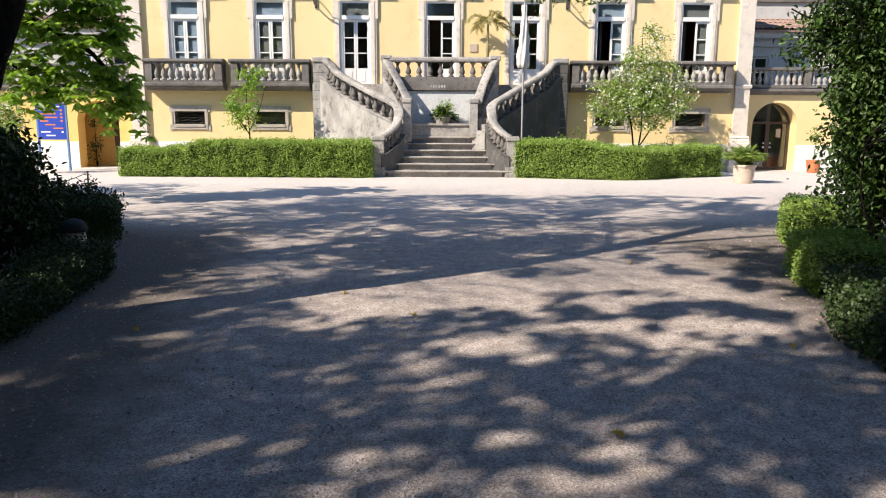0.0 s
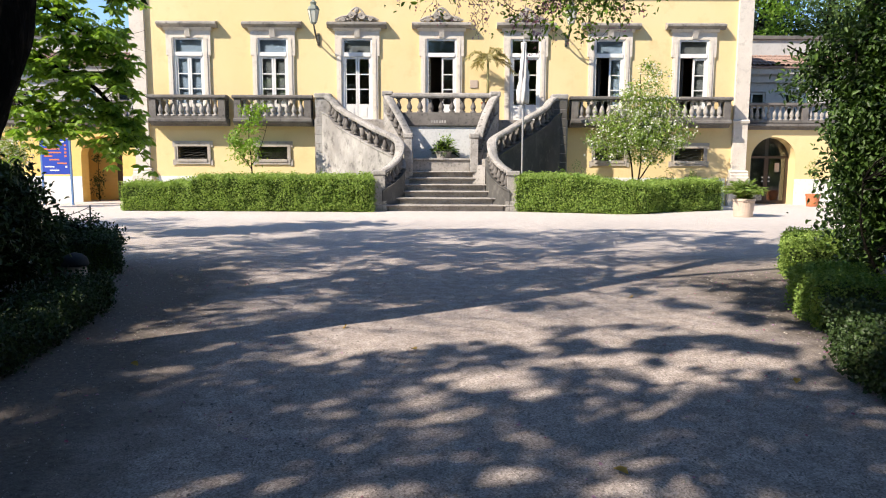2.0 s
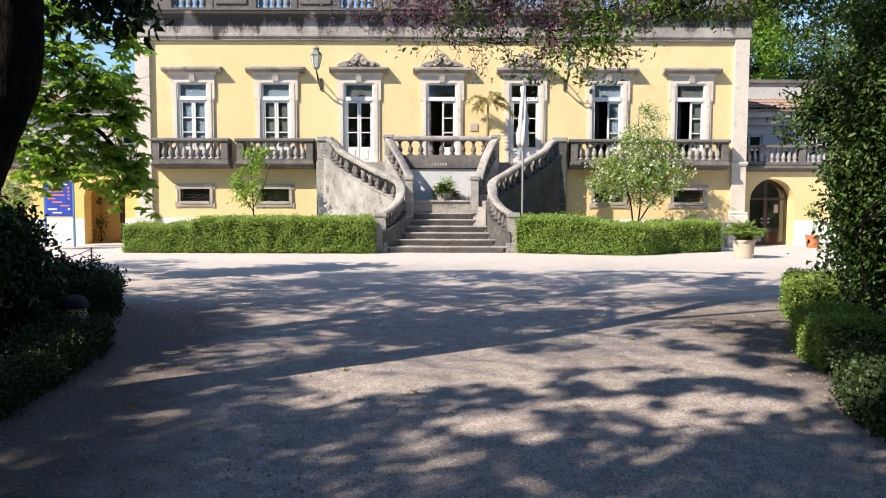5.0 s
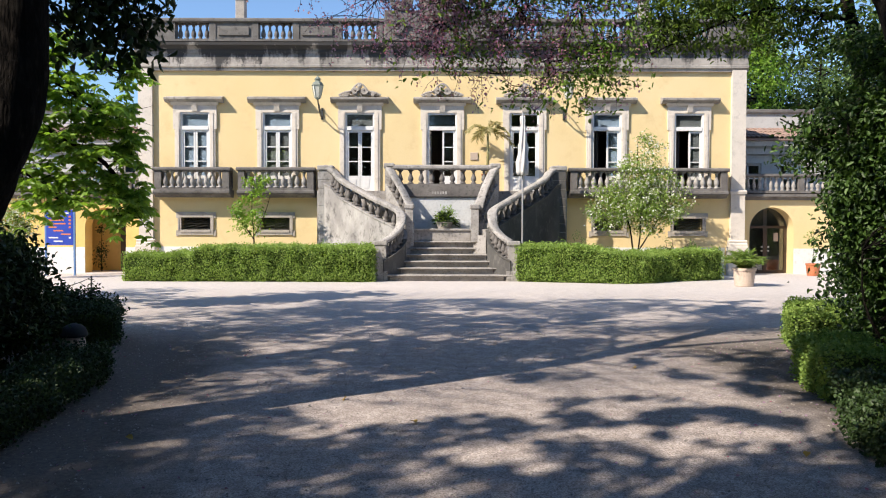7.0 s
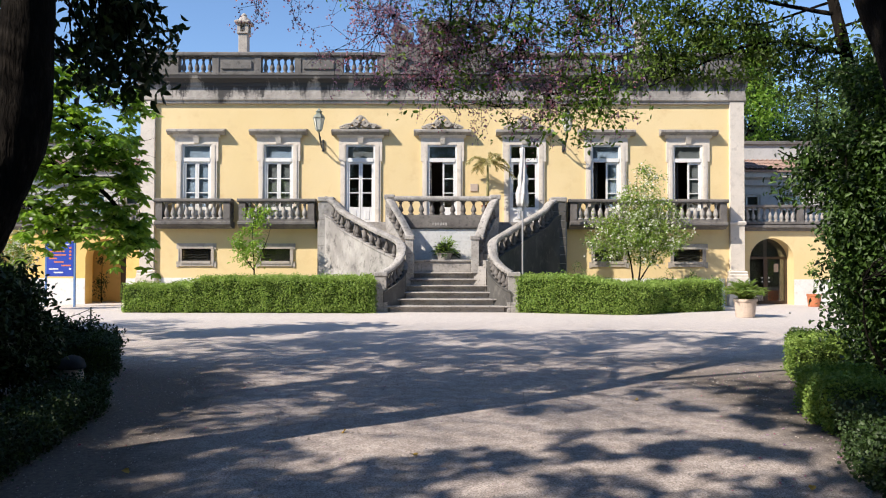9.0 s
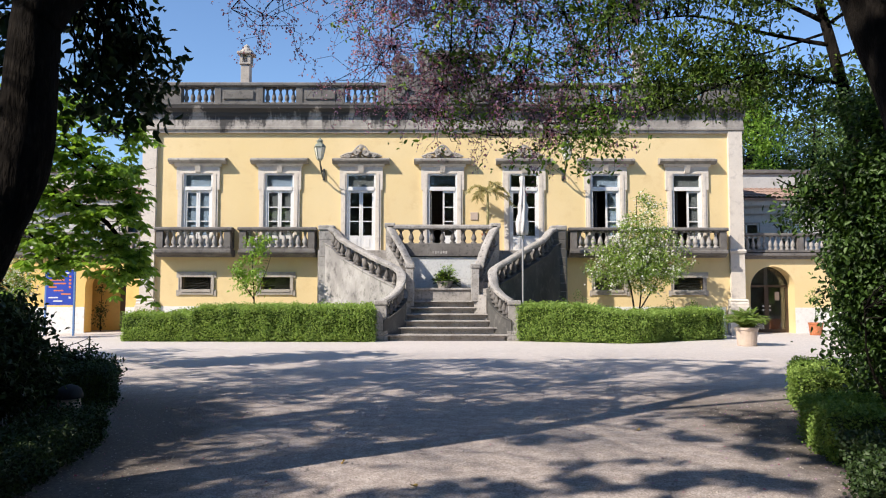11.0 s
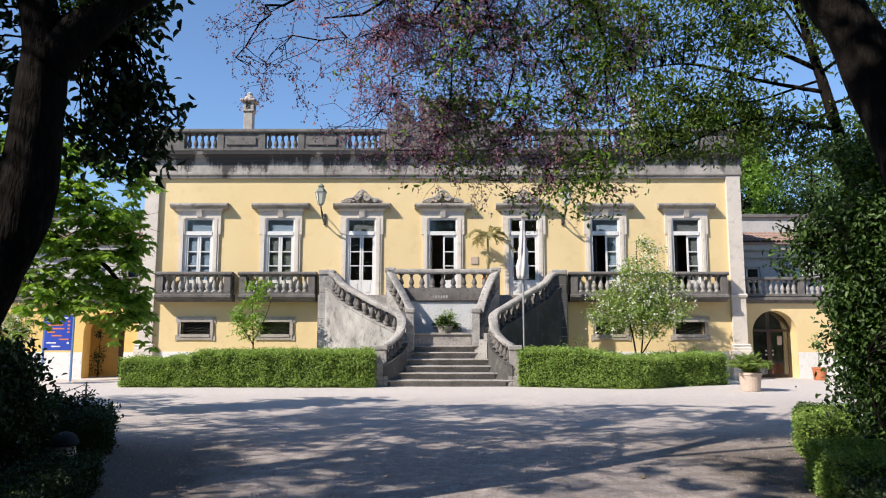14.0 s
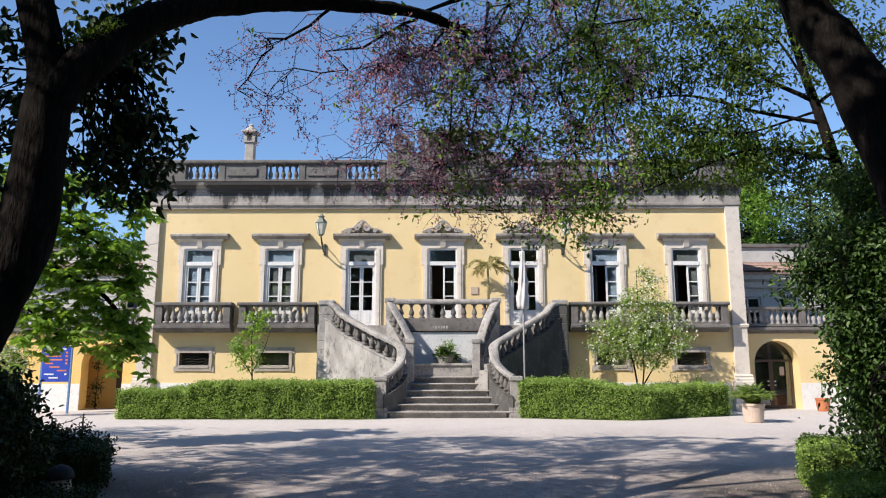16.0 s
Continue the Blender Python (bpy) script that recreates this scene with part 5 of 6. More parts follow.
# slender tree with feathery leaves
tree("feathery_tree", "slender dark-stemmed tree with fine feathery green leaves", (6.35, 10.2, 0),
     [([(6.35, 10.2, -0.1), (6.25, 10.25, 2.2), (6.08, 10.34, 3.9), (5.9, 10.45, 5.09), (5.7, 10.56, 6.16), (5.5, 10.64, 7.3), (5.2, 10.8, 9.0)], 0.12, 0.035),
      ([(5.85, 10.45, 5.2), (5.1, 10.8, 5.5), (4.1, 11.1, 5.9), (3.2, 11.3, 5.9)], 0.035, 0.01), ([(5.75, 10.5, 5.6), (5.0, 10.9, 6.3), (4.4, 11.2, 7.4)], 0.04, 0.012),
      ([(5.95, 10.4, 4.6), (5.0, 10.8, 4.9), (4.0, 11.1, 4.6), (3.3, 11.2, 4.3)], 0.03, 0.008), ([(5.8, 10.5, 5.5), (6.5, 10.3, 6.0), (7.0, 10.1, 6.2)], 0.03, 0.01),
      ([(5.6, 10.6, 6.6), (6.2, 10.4, 7.4), (6.6, 10.2, 8.0)], 0.03, 0.01), ([(5.4, 10.7, 7.6), (4.2, 11.0, 8.2), (2.8, 11.2, 8.0)], 0.04, 0.01),
      ([(5.8, 10.5, 5.4), (4.9, 10.9, 5.2), (4.0, 11.1, 5.3)], 0.022, 0.006), ([(5.7, 10.55, 6.0), (5.3, 10.8, 6.9), (4.6, 11.0, 7.0)], 0.022, 0.006), ([(5.9, 10.45, 5.0), (6.6, 10.2, 5.2), (7.2, 10.0, 5.6)], 0.022, 0.006)],
     [((4.1, 11.1, 5.0), (1.35, 0.9, 0.8), 200), ((3.9, 11.1, 6.9), (1.7, 0.9, 1.0), 220), ((5.4, 10.7, 4.6), (0.9, 0.6, 0.6), 80), ((6.3, 10.3, 6.6), (0.9, 0.6, 1.3), 110), ((2.9, 11.2, 6.0), (0.9, 0.7, 1.3), 90), ((6.4, 10.4, 4.4), (0.8, 0.6, 0.7), 70), ((4.9, 10.8, 6.3), (0.7, 0.6, 0.9), 80), ((5.6, 10.6, 7.4), (0.9, 0.6, 0.7), 70)],
     (0.13, 0.11, 0.05), 19, (0.06, 0.12), FEATHER, 16, 0.38, twig=0.007, lean=(0, 0, -0.4))

# tall evergreen shrubs beside the drive
tree("laurel_shrub", "tall dense evergreen shrub beside the gravel", (5.5, 8.2, 0),
     [([(5.5, 8.2, -0.05), (5.4, 8.2, 1.5), (5.3, 8.1, 3.4)], 0.08, 0.02), ([(5.4, 8.2, 0.6), (4.9, 8.3, 1.8), (4.7, 8.2, 2.8)], 0.05, 0.012), ([(5.4, 8.2, 0.3), (5.9, 7.4, 1.4), (5.7, 7.0, 2.8)], 0.05, 0.012),
      ([(5.2, 8.2, 1.8), (4.6, 8.6, 2.6), (4.2, 8.8, 2.9)], 0.03, 0.008), ([(5.1, 8.0, 0.1), (4.75, 7.9, 0.7), (4.6, 7.7, 1.3)], 0.02, 0.006), ([(5.2, 7.6, 0.1), (4.8, 7.4, 0.5), (4.5, 7.2, 0.6)], 0.02, 0.006)],
     [((5.45, 8.1, 2.2), (0.8, 0.85, 1.7), 170), ((4.9, 8.2, 1.1), (0.3, 0.4, 0.9), 36), ((4.9, 8.3, 2.2), (0.34, 0.4, 0.8), 42), ((5.7, 9.3, 0.8), (0.6, 0.5, 0.8), 60), ((5.1, 8.15, 1.9), (0.45, 0.5, 1.4), 90), ((5.3, 7.0, 1.7), (0.6, 0.8, 1.7), 130), ((4.75, 8.6, 2.8), (0.42, 0.3, 0.32), 16), ((4.5, 8.7, 2.45), (0.28, 0.3, 0.26), 7),
      ((5.5, 8.5, 3.5), (0.75, 0.8, 0.9), 70), ((6.6, 9.8, 1.9), (1.0, 0.8, 1.9), 190)],
     (0.13, 0.13, 0.09), 62, (0.05, 0.095), leaf_material("laurel_leaf", (0.02, 0.05, 0.01), (0.045, 0.10, 0.018), (0.11, 0.21, 0.04), 0.5, 0.35), 17, 0.5, twig=0.008, category="shrub", lean=(-0.2, 0, -0.5))
tree("yew_shrub", "dark dense shrub behind the box hedge", (5.0, 5.4, 0),
     [([(5.0, 5.4, -0.05), (4.9, 5.5, 1.2), (4.8, 5.6, 2.6)], 0.07, 0.02)],
     [((4.9, 5.6, 1.2), (0.8, 0.8, 1.2), 110)], (0.13, 0.13, 0.13), 55, (0.04, 0.08), DARKLEAF, 18, 0.4, twig=0.008, category="shrub")
for k, (x, y, r, h) in enumerate(((-4.75, 7.0, 0.88, 1.5), (-5.9, 8.7, 0.8, 1.5), (-4.75, 5.4, 0.8, 1.9), (-6.5, 9.6, 0.9, 1.6))):
    tree("dark_shrub", "dark shaded evergreen shrub beside the drive", (x, y, 0),
         [([(x, y, -0.05), (x + 0.05, y, h * 0.5), (x, y + 0.1, h * 0.9)], 0.05, 0.012), ([(x, y, h * 0.2), (x + 0.3, y + 0.1, h * 0.6)], 0.03, 0.01)],
         [((x, y, h * 0.5), (r, r, h * 0.52), 170)], (0.085, 0.085, 0.085), 60, (0.05, 0.09), DARKLEAF, 30 + k, 0.5, twig=0.008, category="shrub", group="shrubs beside the drive")
tree("low_shrub", "low arching dark-leaved shrub beside the drive", (-5.0, 9.9, 0),
     [([(-5.0, 9.9, -0.05), (-5.0, 9.9, 0.5)], 0.03, 0.01)], [((-5.3, 9.8, 0.34), (0.7, 0.9, 0.36), 90)], (0.08, 0.08, 0.06), 60, (0.04, 0.075), DARKLEAF, 40, 0.5, twig=0.006, category="shrub")


# ---- clipped hedges ----
def hedge(name, label, path, half, height, seed, density=1500, size=(0.028, 0.05), mat=BOX, group="", wob=0.03):
    """A clipped hedge along the path: a dense dark heart under a skin of small leaves."""
    rng = np.random.default_rng(seed)
    base = Vector(path[0])
    e = empty(name, label, "hedge", group, (base.x, base.y, 0))
    line = [Vector((p[0] - base.x, p[1] - base.y, 0)) for p in path]
    hts = [p[2] if len(p) > 2 else height for p in path]
    bm = bmesh.new()

    def sec(i):
        h = hts[i]
        w = half - 0.05
        return ((-w, 0.0), (-w - 0.01, h * 0.5), (-w, h - 0.1), (-w + 0.08, h - 0.04), (w - 0.08, h - 0.04), (w, h - 0.1), (w + 0.01, h * 0.5), (w, 0.0))
    part("heart", sweep(bm, line, sec), HEART, e)
    pts = []
    for (a, b), (h0, h1) in zip(zip(line, line[1:]), zip(hts, hts[1:])):
        l = (b - a).length
        d = (b - a) / l
        s = Vector((d.y, -d.x, 0))
        n = int(density * l * (2 * (h0 + h1) / 2 + 2 * half))
        t = rng.random(n)
        hh = h0 + (h1 - h0) * t
        u = rng.random(n) * (2 * hh + 2 * half)
        off = np.where(u < hh, -half, np.where(u < hh + 2 * half, u - hh - half, half))
        z = np.where(u < hh, u, np.where(u < hh + 2 * half, hh, 2 * hh + 2 * half - u))
        P = np.array(a)[None] + t[:, None] * np.array(d)[None] * l + off[:, None] * np.array(s)[None]
        P[:, 2] = z
        lump = np.array([noise.noise(Vector(q) * 3.1 + Vector((seed, 0, 0))) for q in P])
        P += rng.normal(size=P.shape) * wob * 0.5
        P[:, 2] += (lump * wob * 1.2) * (z > hh * 0.5)
        P[:, :2] += (off[:, None] / half) * np.array((s.x, s.y))[None] * (lump * wob * 1.6)[:, None]
        pts.append(P)
    for k in range(1, len(line) - 1):
        d0, d1 = (line[k] - line[k - 1]).normalized(), (line[k + 1] - line[k]).normalized()
        turn = d0.angle(d1)
        n = int(density * half * turn * (hts[k] + half * 0.5))
        for _ in range(n):
            d = d0.lerp(d1, rng.random()).normalized() * half * (1 if d0.cross(d1).z > 0 else -1)
            u = rng.random() * (hts[k] + half * 0.5)
            r, z = (1, u) if u < hts[k] else (math.sqrt(rng.random()), hts[k])
            pts.append((np.array((line[k].x + d.y * r, line[k].y - d.x * r, z)) + rng.normal(size=3) * wob * 0.5)[None])
    for end, h, nx in ((line[0], hts[0], line[0] - line[1]), (line[-1], hts[-1], line[-1] - line[-2])):
        nx = nx.normalized()
        s = Vector((nx.y, -nx.x, 0))
        n = int(density * 2 * half * h)
        P = np.array(end)[None] + (rng.random(n)[:, None] * 2 - 1) * half * np.array(s)[None] + rng.normal(size=(n, 3)) * wob * 0.5
        P[:, 2] = rng.random(n) * h
        pts.append(P)
    P = np.concatenate(pts)
    P = P[P[:, 2] > 0.01]
    blades("leaves", P, size, mat, e, width=0.9, seed=seed, lean=(0, 0, 0.0), kind="stuff")
    return e


HEART = speckled("hedge_heart", (0.06, 0.10, 0.018), (0.08, 0.135, 0.024), (0.035, 0.06, 0.014), 6, 60, 1.0, 1.0, 0.05)
hedge("box_hedge", "clipped bright green box hedge along the house", [(-9.3, 21.35, 0.74), (-7.38, 21.3, 0.76), (-7.26, 21.3, 0.96), (-4.5, 21.25, 0.97), (-2.02, 21.2, 0.98)], 0.7, 1.0, 51, 2600, (0.028, 0.052), wob=0.10, group="hedges along the house")
hedge("box_hedge", "clipped green box hedge along the house, stepping down", [(2.4, 21.45, 1.02), (4.0, 20.95, 1.02), (4.7, 20.75, 0.93), (5.3, 20.6, 0.83), (5.6, 20.7, 0.81), (5.95, 21.05, 0.8), (6.6, 21.5, 0.83), (8.4, 22.3, 0.88)], 0.6, 1.0, 52, 2600, (0.028, 0.052), wob=0.10, group="hedges along the house")
low = "low clipped box hedge edging the drive"
rim = "low hedges edging the drive"
hedge("low_box_hedge", low, [(5.75, 10.9), (5.05, 9.6), (4.72, 8.85)], 0.30, 0.42, 53, 4500, (0.018, 0.034), group=rim, wob=0.05)
hedge("low_box_hedge", low, [(3.9, 7.15), (3.74, 6.6), (3.64, 6.1)], 0.28, 0.44, 54, 4500, (0.018, 0.034), group=rim, wob=0.05)
# box like the two above; the darker leaf colour stands for shade
hedge("low_box_hedge", "low box hedge at the drive's edge, shade put into its leaf colour", [(3.3, 5.35), (3.08, 4.7), (2.95, 3.4)], 0.25, 0.42, 55, 4000, (0.018, 0.034), mat=DARKLEAF, group=rim, wob=0.05)
hedge("low_box_hedge", "low box hedge at the drive's edge, shade put into its leaf colour", [(-5.45, 10.3), (-4.75, 9.6), (-4.5, 8.95)], 0.32, 0.46, 56, 4000, (0.018, 0.034), mat=DARKLEAF, group=rim, wob=0.06)
hedge("low_box_hedge", "low box hedge at the drive's edge, shade put into its leaf colour", [(-3.72, 7.3), (-3.55, 6.6), (-3.35, 5.4), (-3.2, 4.2)], 0.26, 0.28, 57, 4000, (0.018, 0.034), mat=DARKLEAF, group=rim, wob=0.06)

# ---- shrubs before the house ----
tree("young_shrub", "young spring-green shrub before the yellow wall", (-6.1, 22.7, 0),
     [([(-6.1, 22.7, -0.05), (-6.05, 22.7, 1.2), (-6.1, 22.65, 2.3), (-6.0, 22.6, 3.1)], 0.03, 0.008), ([(-6.05, 22.7, 1.2), (-6.5, 22.6, 1.9), (-6.75, 22.6, 2.3)], 0.018, 0.006), ([(-6.05, 22.7, 1.3), (-5.7, 22.65, 2.0), (-5.5, 22.6, 2.6)], 0.018, 0.006)],
     [((-6.15, 22.6, 2.0), (0.62, 0.4, 0.75), 34), ((-5.85, 22.6, 2.95), (0.4, 0.3, 0.35), 14)], (0.11, 0.10, 0.07), 24, (0.07, 0.13), CHESTNUT, 61, 0.5, twig=0.006, category="shrub", lean=(0, 0, -0.3))
_, where = tree("flowering_shrub", "multi-stemmed pale green shrub with white flowers", (6.15, 22.4, 0),
     [([(6.15, 22.4, -0.05), (6.0, 22.4, 1.4), (5.7, 22.4, 2.6), (5.4, 22.4, 3.2)], 0.035, 0.01), ([(6.15, 22.4, 0.3), (6.3, 22.4, 1.6), (6.2, 22.4, 3.4), (6.2, 22.4, 4.5)], 0.03, 0.008), ([(6.2, 22.4, 0.8), (6.8, 22.35, 1.8), (7.2, 22.3, 2.6)], 0.025, 0.008)],
     [((6.2, 22.3, 2.3), (1.65, 0.8, 0.9), 155), ((6.5, 22.3, 3.3), (1.0, 0.6, 0.75), 44), ((6.5, 22.3, 4.1), (0.45, 0.3, 0.45), 7)], (0.14, 0.12, 0.10), 52, (0.05, 0.10), PALELEAF, 62, 0.5, twig=0.006, category="shrub")
rng = np.random.default_rng(63)
blades("blossom", around(rng, where[rng.random(len(where)) < 0.75] - np.array((6.15, 22.4, 0)), (0.15, 0.14, 0.1), 15), (0.05, 0.09), WHITEFLOWER, _, "small white flowers", 0.8, seed=64)
_, where = tree("pale_shrub", "pale white-flowering shrub beside the sign", (-12.9, 21.6, 0),
     [([(-12.9, 21.6, -0.05), (-12.9, 21.6, 1.0), (-12.85, 21.6, 2.0)], 0.03, 0.01)],
     [((-12.95, 21.6, 1.7), (0.5, 0.4, 0.7), 40)], (0.14, 0.12, 0.1), 30, (0.06, 0.1), PALELEAF, 65, 0.5, twig=0.006, category="shrub")
blades("blossom", around(rng, where - np.array((-12.9, 21.6, 0)), (0.15, 0.14, 0.1), 14), (0.05, 0.08), WHITEFLOWER, _, "white flowers", 0.8, seed=66)
for k, (x, h) in enumerate(((4.4, 1.3), (7.3, 1.25), (8.0, 1.15), (3.9, 1.25))):
    tree("rose_bush", "thin rose bush rising behind the hedge", (x, 22.45, 0), [([(x, 22.45, -0.05), (x + 0.05, 22.45, h)], 0.012, 0.004), ([(x, 22.45, 0.5), (x - 0.2, 22.4, h * 0.95)], 0.01, 0.004)],
         [((x, 22.4, h * 0.85), (0.3, 0.2, 0.35), 8)], (0.06, 0.06, 0.06), 12, (0.04, 0.07), FRESH, 70 + k, 0.55, twig=0.004, category="shrub", group="rose bushes")


# ---- pots and their plants ----
def pot(name, label, x, y, z, r, h, mat, group=""):
    e = empty(name, label, "flower pot", group, (x, y, z))
    part("pot", lathe(bmesh.new(), ((r * 0.78, 0), (r * 0.82, 0.02), (r * 0.96, h * 0.85), (r * 1.04, h * 0.87), (r * 1.04, h), (r * 0.92, h), (r * 0.9, h * 0.9), (0.02, h * 0.88)), 24), mat, e, smooth=False)
    return e


def fronds(name, label, x, y, z, n, length, droop, mat, seed, stem=0.0, rise=(0.2, 1.2), width=0.28):
    """A rosette of feathered palm fronds."""
    rng = np.random.default_rng(seed)
    e = empty(name, label, "plant", at=(x, y, z))
    wood = Wood()
    if stem:
        wood.branch([Vector((0, 0, -0.02)), Vector((0.01, 0, stem * 0.5)), Vector((0, 0, stem))], 0.05, 0.035, 8)
    P, Q = [], []
    for i in range(n):
        a = 2 * math.pi * (i + rng.random() * 0.5) / n * 2.4
        el = rng.uniform(*rise)
        l = length * rng.uniform(0.75, 1.1)
        pts = []
        for k in range(10):
            t = k / 9
            r = l * t * math.cos(el) * (1 - 0.1 * t)
            pts.append(Vector((r * math.cos(a), r * math.sin(a), stem + l * t * math.sin(el) - droop * l * t * t)))
        wood.branch(pts, 0.008, 0.003, 4)
        for k in range(1, 10):
            d = (pts[k] - pts[k - 1]).normalized()
            s = d.cross(Vector((0, 0, 1))).normalized()
            for m in range(3):
                p = pts[k - 1].lerp(pts[k], m / 3)
                for w in (-1, 1):
                    P.append(tuple(p))
                    Q.append(tuple(d * 0.7 + s * w * 0.8 + Vector((0, 0, -0.15))))
    wood.made("stems", PALMLEAF, e)
    blades("fronds", P, (width * 0.7, width * 1.1), mat, e, width=0.12, seed=seed, dirs=Q, fold=0.04)
    return e


pot("clay_pot", "large pale clay pot on the gravel", 8.28, 19.28, 0, 0.30, 0.5, PALECLAY)
fronds("potted_cycad", "bright green feathery palm in the pale pot", 8.28, 19.28, 0.46, 36, 0.85, 0.42, CYCAD, 81, rise=(0.75, 1.5), width=0.22)
pot("terracotta_pot", "orange terracotta pot beside the arch", 12.6, 23.9, 0, 0.23, 0.42, TERRACOTTA)
tree("pot_plant", "thin twiggy plant in the terracotta pot", (12.6, 23.9, 0.37), [([(12.6, 23.9, 0.36), (12.6, 23.9, 1.2)], 0.012, 0.004)], [((12.6, 23.9, 1.1), (0.25, 0.2, 0.5), 10)], (0.06, 0.06, 0.06), 14, (0.05, 0.09), FRESH, 82, 0.4, twig=0.004, category="plant")
pot("terracotta_pot", "orange terracotta pot on the stair terrace", 1.5, 23.35, 3.02, 0.2, 0.36, TERRACOTTA)
fronds("terrace_palm", "slender palm with pale drooping fronds on the terrace", 1.5, 23.35, 3.32, 8, 1.15, 0.75, PALMLEAF, 83, stem=1.4, rise=(0.4, 1.2), width=0.3)
pot("stone_planter", "small stone planter on the block under the terrace", 0.08, 22.6, 1.56, 0.26, 0.22, STEPSTONE)
fronds("planter_fern", "dark green bushy fern in the planter", 0.08, 22.6, 1.72, 46, 0.55, 0.35, DARKLEAF, 84, rise=(0.2, 1.5), width=0.16)
tree("planter_shrub", "bushy dark plant before the tiled wall", (0.08, 22.55, 1.72), [([(0.08, 22.55, 1.7), (0.08, 22.55, 2.2)], 0.012, 0.004)], [((0.08, 22.5, 1.98), (0.3, 0.16, 0.3), 16)], (0.06, 0.05, 0.06), 18, (0.05, 0.1), CHESTNUT, 85, 0.4, twig=0.004, category="plant")


tree("arch_climber", "thin dark climbing plant inside the arch", (-12.4, 25.7, 0), [([(-12.4, 25.7, -0.05), (-12.4, 25.7, 0.8), (-12.4, 25.75, 1.7)], 0.02, 0.006)],
     [((-12.4, 25.65, 0.5), (0.25, 0.2, 0.5), 14), ((-12.4, 25.7, 1.3), (0.12, 0.1, 0.5), 6)], (0.07, 0.07, 0.07), 16, (0.05, 0.1), DARKLEAF, 86, 0.5, twig=0.004, category="plant")


# ---- closed parasol ----
def parasol(x, y):
    e = empty("closed_parasol", "folded white canvas parasol on a thin pole", "parasol", at=(x, y, 0))
    part("pole", lathe(bmesh.new(), ((0.028, 0), (0.028, 5.1), (0.02, 5.2)), 10), METALGREY, e, "grey metal pole")
    part("base", lathe(bmesh.new(), ((0.32, 0), (0.32, 0.07), (0.06, 0.1), (0.05, 0.35)), 18), METALGREY, e)
    bm = bmesh.new()
    rings = []
    for k in range(15):
        t = k / 14
        z = 5.1 - 1.85 * t
        r = 0.07 + 0.13 * max(0, t - 0.15) / 0.85 + 0.008 * math.sin(k * 1.9) - 0.05 * max(0, t - 0.85) / 0.15
        ring = []
        for i in range(40):
            a = 2 * math.pi * i / 40
            f = r * (1 + 0.25 * math.sin(7 * a + 0.5 * k) + 0.3 * noise.noise(Vector((math.cos(a) * 1.5, math.sin(a) * 1.5, k * 0.55))))
            ring.append(bm.verts.new((f * math.cos(a), f * math.sin(a), z)))
        rings.append(ring)
    for p, q in zip(rings, rings[1:]):
        for i in range(40):
            bm.faces.new((p[i], p[(i + 1) % 40], q[(i + 1) % 40], q[i]))
    bm.faces.new(rings[0])
    bm.faces.new(rings[-1][::-1])
    part("canopy", bm, FABRIC, e, "folded white canvas", smooth=True)


parasol(2.53, 21.9 + 0.3)


# ---- direction board ----
def sign_board():
    e = empty("direction_board", "blue direction board with orange and white lines on posts", "sign", at=(-12.55, 23.2, 0))
    for x in (-0.47, 0.47):
        part("post", boxed(x - 0.03, x + 0.03, -0.03, 0.03, 0, 2.2, 0.006), speckled("blue_post", (0.10, 0.22, 0.45), (0.09, 0.2, 0.42), (0.2, 0.3, 0.45), 3, 40, 0.5), e)
    board = part("board", boxed(-0.44, 0.44, -0.035, 0.0, 1.0, 2.16, 0.006), SIGNBLUE, e, "blue enamelled panel")
    for i, (a, b, c) in enumerate(((-0.3, 0.3, 0), (-0.36, -0.05, 1), (-0.36, 0.15, 1), (-0.36, 0.2, 1), (-0.36, -0.1, 1), (-0.2, 0.12, 1), (0.05, 0.36, 1), (-0.36, -0.05, 0), (-0.2, 0.1, 0))):
        z = 2.05 - i * 0.115
        part("text_bar", boxed(a, b, -0.039, -0.0355, z - 0.022, z + 0.022), SIGNORANGE if c else SIGNWHITE, board)
        part("arrow_mark", boxed(0.3, 0.37, -0.039, -0.0355, z - 0.03, z + 0.03), SIGNORANGE if c else SIGNWHITE, board) if i in (1, 2, 3, 4, 7) else None


sign_board()


# ---- bollard lamp and rope barrier ----
e = empty("bollard_lamp", "squat bollard lamp with dark domed cap", "lamp", at=(-4.42, 8.45, 0))
part("body", lathe(bmesh.new(), ((0.13, 0), (0.13, 0.14), (0.12, 0.2), (0.135, 0.22)), 20), PALECLAY, e, "pale cylinder", smooth=False)
part("cap", lathe(bmesh.new(), ((0.15, 0.22), (0.155, 0.25), (0.13, 0.32), (0.08, 0.36), (0.02, 0.38)), 20), BLACKPAINT, e, "dark domed cap", smooth=True)
e = empty("rope_barrier", "thin iron post with a slack chain", "barrier", at=(-7.66, 15.4, 0))
part("post", rod(bmesh.new(), (0, 0, 0), (0, 0, 0.5), 0.02), IRON, e)
part("post", rod(bmesh.new(), (-2.0, 0.3, 0), (-2.0, 0.3, 0.5), 0.014), IRON, e)
bm = bmesh.new()
line = [Vector((-2.0 * i / 16, 0.3 * i / 16, 0.47 - 0.25 * (1 - (i / 8 - 1) ** 2))) for i in range(17)]
for a, b in zip(line, line[1:]):
    rod(bm, a, b, 0.009, 5)
part("rope", bm, IRON, e)

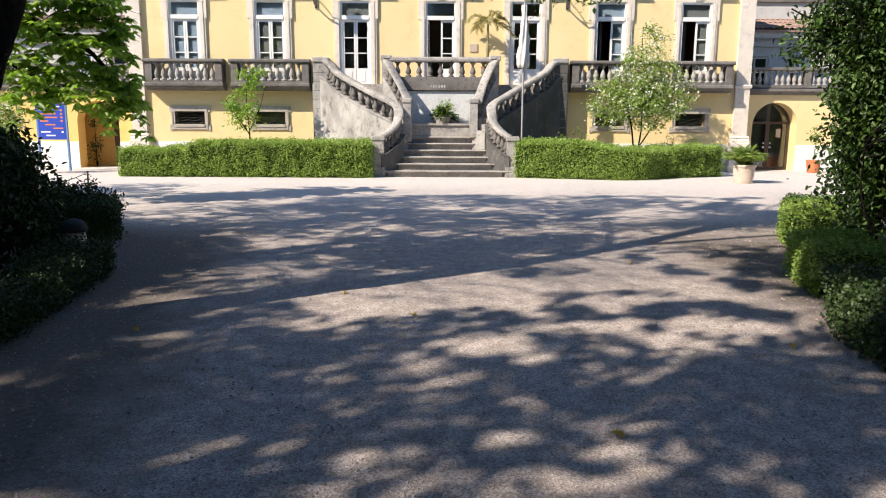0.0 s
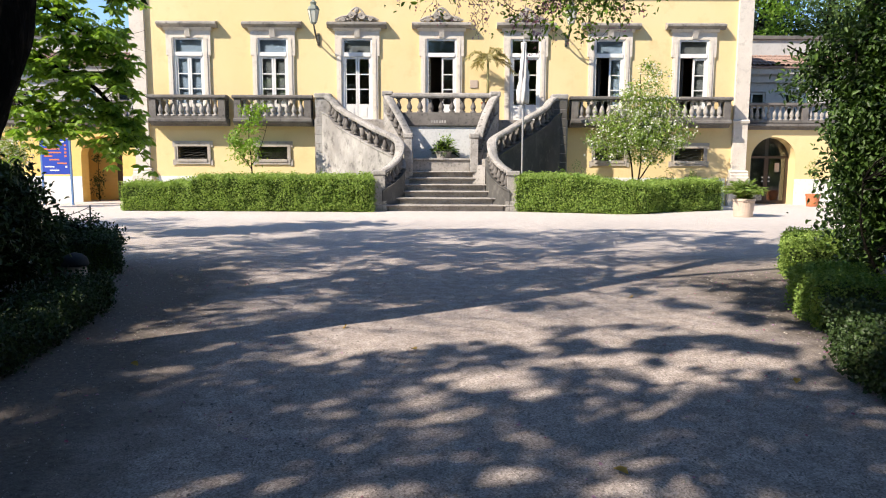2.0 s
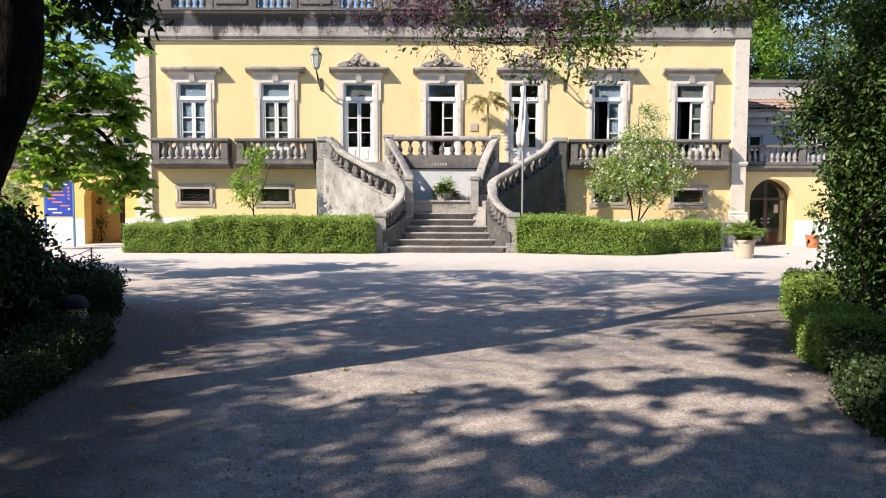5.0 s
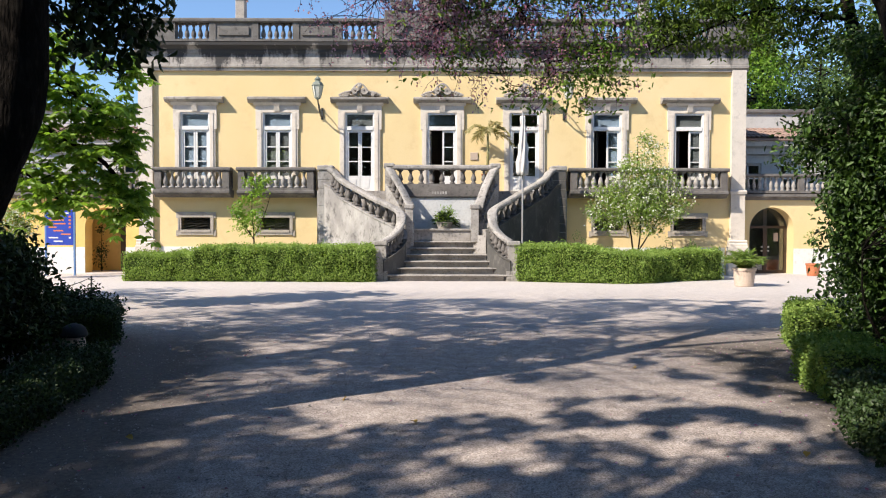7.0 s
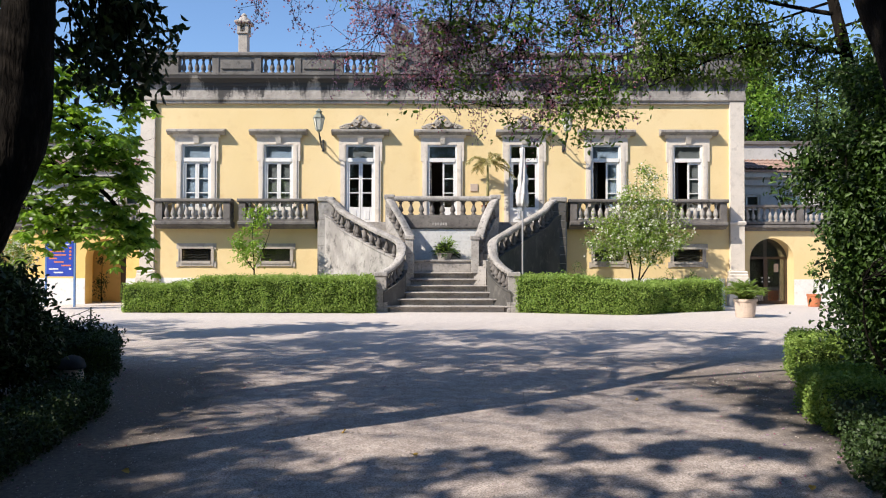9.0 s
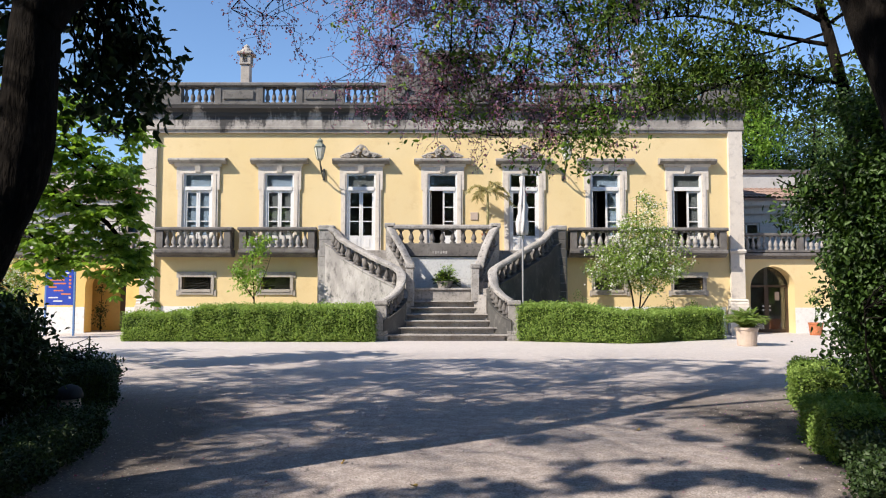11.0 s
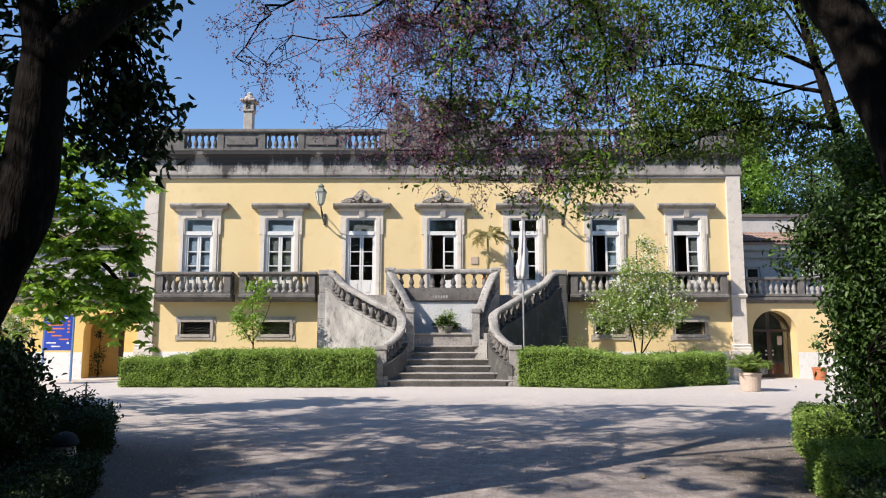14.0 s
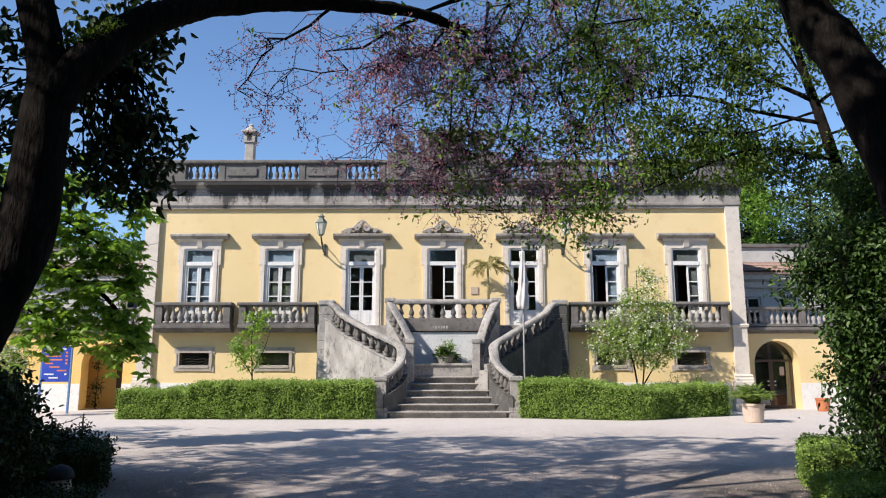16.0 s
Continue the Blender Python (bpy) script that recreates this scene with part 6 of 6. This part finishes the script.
# ---- distance ----
for k, (x, y, h, r, c) in enumerate(((13.4, 33.0, 13.2, 2.4, 0), (16.6, 37.0, 14.5, 2.8, 1), (18.5, 35.0, 11.0, 3.2, 0), (23.0, 38.0, 12.5, 4.0, 0), (-16.5, 36.0, 8.0, 2.6, 0), (29.0, 40.0, 13.0, 4.5, 0))):
    if c:
        clumps = [((x, y, 2 + (h - 2) * i / 12), (r * (1 - i / 12.5), r * (1 - i / 12.5), 0.7), 26 - i) for i in range(12)]
    else:
        clumps = [((x, y, h * 0.68), (r, r, h * 0.33), 150)]
    tree("distant_conifer" if c else "distant_tree", "dark conifer behind the wing" if c else ("lime-green spring tree behind the house" if k == 0 else "leafy green tree behind the wing"), (x, y, 0),
         [([(x, y, -0.1), (x, y, h * 0.5), (x + 0.2, y, h * 0.92)], 0.25, 0.04), ([(x, y, h * 0.35), (x + r * 0.6, y, h * 0.7)], 0.1, 0.03), ([(x, y, h * 0.35), (x - r * 0.6, y, h * 0.7)], 0.1, 0.03)],
         clumps, (0.3, 0.3, 0.22), 60, (0.12, 0.22), CONIFER if c else (CHESTNUT if k == 0 else DISTANT), 90 + k, 0.5, twig=0.03)

# unseen trees added behind and beside the drive to hold back skylight
rng = np.random.default_rng(95)
for k in range(26):
    a = radians(62 + 236 * (k + 0.5) / 26)
    x, y = 22 * math.sin(a), 17 * math.cos(a)
    h = rng.uniform(6, 8) if abs(x) < 9 or k > 19 else rng.uniform(11, 14)
    tree("screen_tree", "dense leafy tree out of view, added to hold back skylight", (x, y, 0), [([(x, y, -0.1), (x, y, h * 0.6), (x, y, h * 0.9)], 0.25, 0.05)],
         [((x, y, h * 0.5), (3.0, 3.0, h * 0.5), 14 * int(h))], (0.5, 0.5, 0.4), 44, (0.3, 0.55), DARKLEAF, 100 + k, 0.6, twig=0.03, group="trees round the drive")

# unseen bushes beside the drive, added to block sun and skylight
for k, (x, y, h) in enumerate(((-7.4, 2.2, 3.3), (-7.6, 5.0, 4.6), (-6.6, -0.6, 3.2), (-8.2, 7.6, 4.4), (-9.6, 3.4, 5.0), (-5.0, -3.4, 3.8), (7.4, 3.4, 4.4), (6.6, 0.4, 4.2), (8.6, 6.2, 4.6), (5.4, -2.4, 4.0), (1.5, -5.0, 4.2), (-1.8, -5.2, 4.2))):
    tree("screen_bush", "tall dark evergreen bush out of view, added to block light", (x, y, 0), [([(x, y, -0.1), (x, y, h * 0.5), (x, y, h * 0.85)], 0.09, 0.03)],
         [((x, y, h * 0.5), (1.5, 1.5, h * 0.5), 120)], (0.28, 0.28, 0.26), 44, (0.14, 0.26), DARKLEAF, 130 + k, 0.6, twig=0.015, category="shrub", group="thicket beside the drive")

# ---- fallen leaves ----
rng = np.random.default_rng(96)
for k, (x, y) in enumerate(((-0.19, 5.42), (-0.85, 6.25), (2.1, 7.6), (0.9, 3.2), (-2.2, 5.0), (2.4, 4.6))):
    ob = blades("fallen_leaf", [(0, 0, 0.012)], (0.07, 0.10), DRYLEAF, None, "yellow fallen leaf lying on the gravel", 0.6, seed=200 + k, dirs=[(rng.normal(), rng.normal(), 0.02)])
    ob.location = (x, y, 0.006)
    tagged(ob, category="leaf", group="fallen leaves")
n = 2600
P = np.column_stack([rng.uniform(-4.5, 4.5, n), rng.uniform(2.4, 10, n), np.full(n, 0.008)])
edge = np.abs(P[:, 0]) / 4.5
P = P[rng.random(len(P)) < 0.12 + 0.8 * edge ** 2]
ob = blades("leaf_litter", P, (0.012, 0.028), BLOSSOM, None, "scattered purple petals on the gravel", 0.6, seed=97, dirs=np.column_stack([rng.normal(size=(len(P), 2)), np.zeros(len(P))]), kind="stuff")
tagged(ob, category="litter")
n = 14000
P = np.column_stack([rng.uniform(-5, 5, n), 2.2 + 9 * rng.random(n) ** 1.6, np.zeros(n)])
me = bpy.data.meshes.new("loose_stones")
tet = np.array(((1, 0, 0), (-0.5, 0.86, 0), (-0.5, -0.86, 0), (0.1, 0.05, 0.8)))
r = rng.uniform(0.004, 0.013, n)
ang = rng.uniform(0, 6.28, n)
co = np.empty((n, 4, 3))
co[:, :, 0] = (tet[:, 0] * np.cos(ang)[:, None] - tet[:, 1] * np.sin(ang)[:, None]) * r[:, None] + P[:, :1]
co[:, :, 1] = (tet[:, 0] * np.sin(ang)[:, None] + tet[:, 1] * np.cos(ang)[:, None]) * r[:, None] + P[:, 1:2]
co[:, :, 2] = tet[:, 2] * r[:, None] + 0.001
me.from_pydata(co.reshape(-1, 3).tolist(), [], (np.array(((0, 1, 3), (1, 2, 3), (2, 0, 3)))[None] + (np.arange(n) * 4)[:, None, None]).reshape(-1, 3).tolist())
PEBBLE, nt, p = material("pebble", 0.9)
g = nt.nodes.new("ShaderNodeNewGeometry")
nt.links.new(ramp(nt, g.outputs["Random Per Island"], (0, (0.20, 0.18, 0.165)), (0.6, (0.36, 0.32, 0.29)), (1, (0.48, 0.43, 0.39))), p.inputs["Base Color"])
me.materials.append(PEBBLE)
tagged(new("loose_stones", me), "loose gravel stones on the drive", "gravel", kind="stuff")
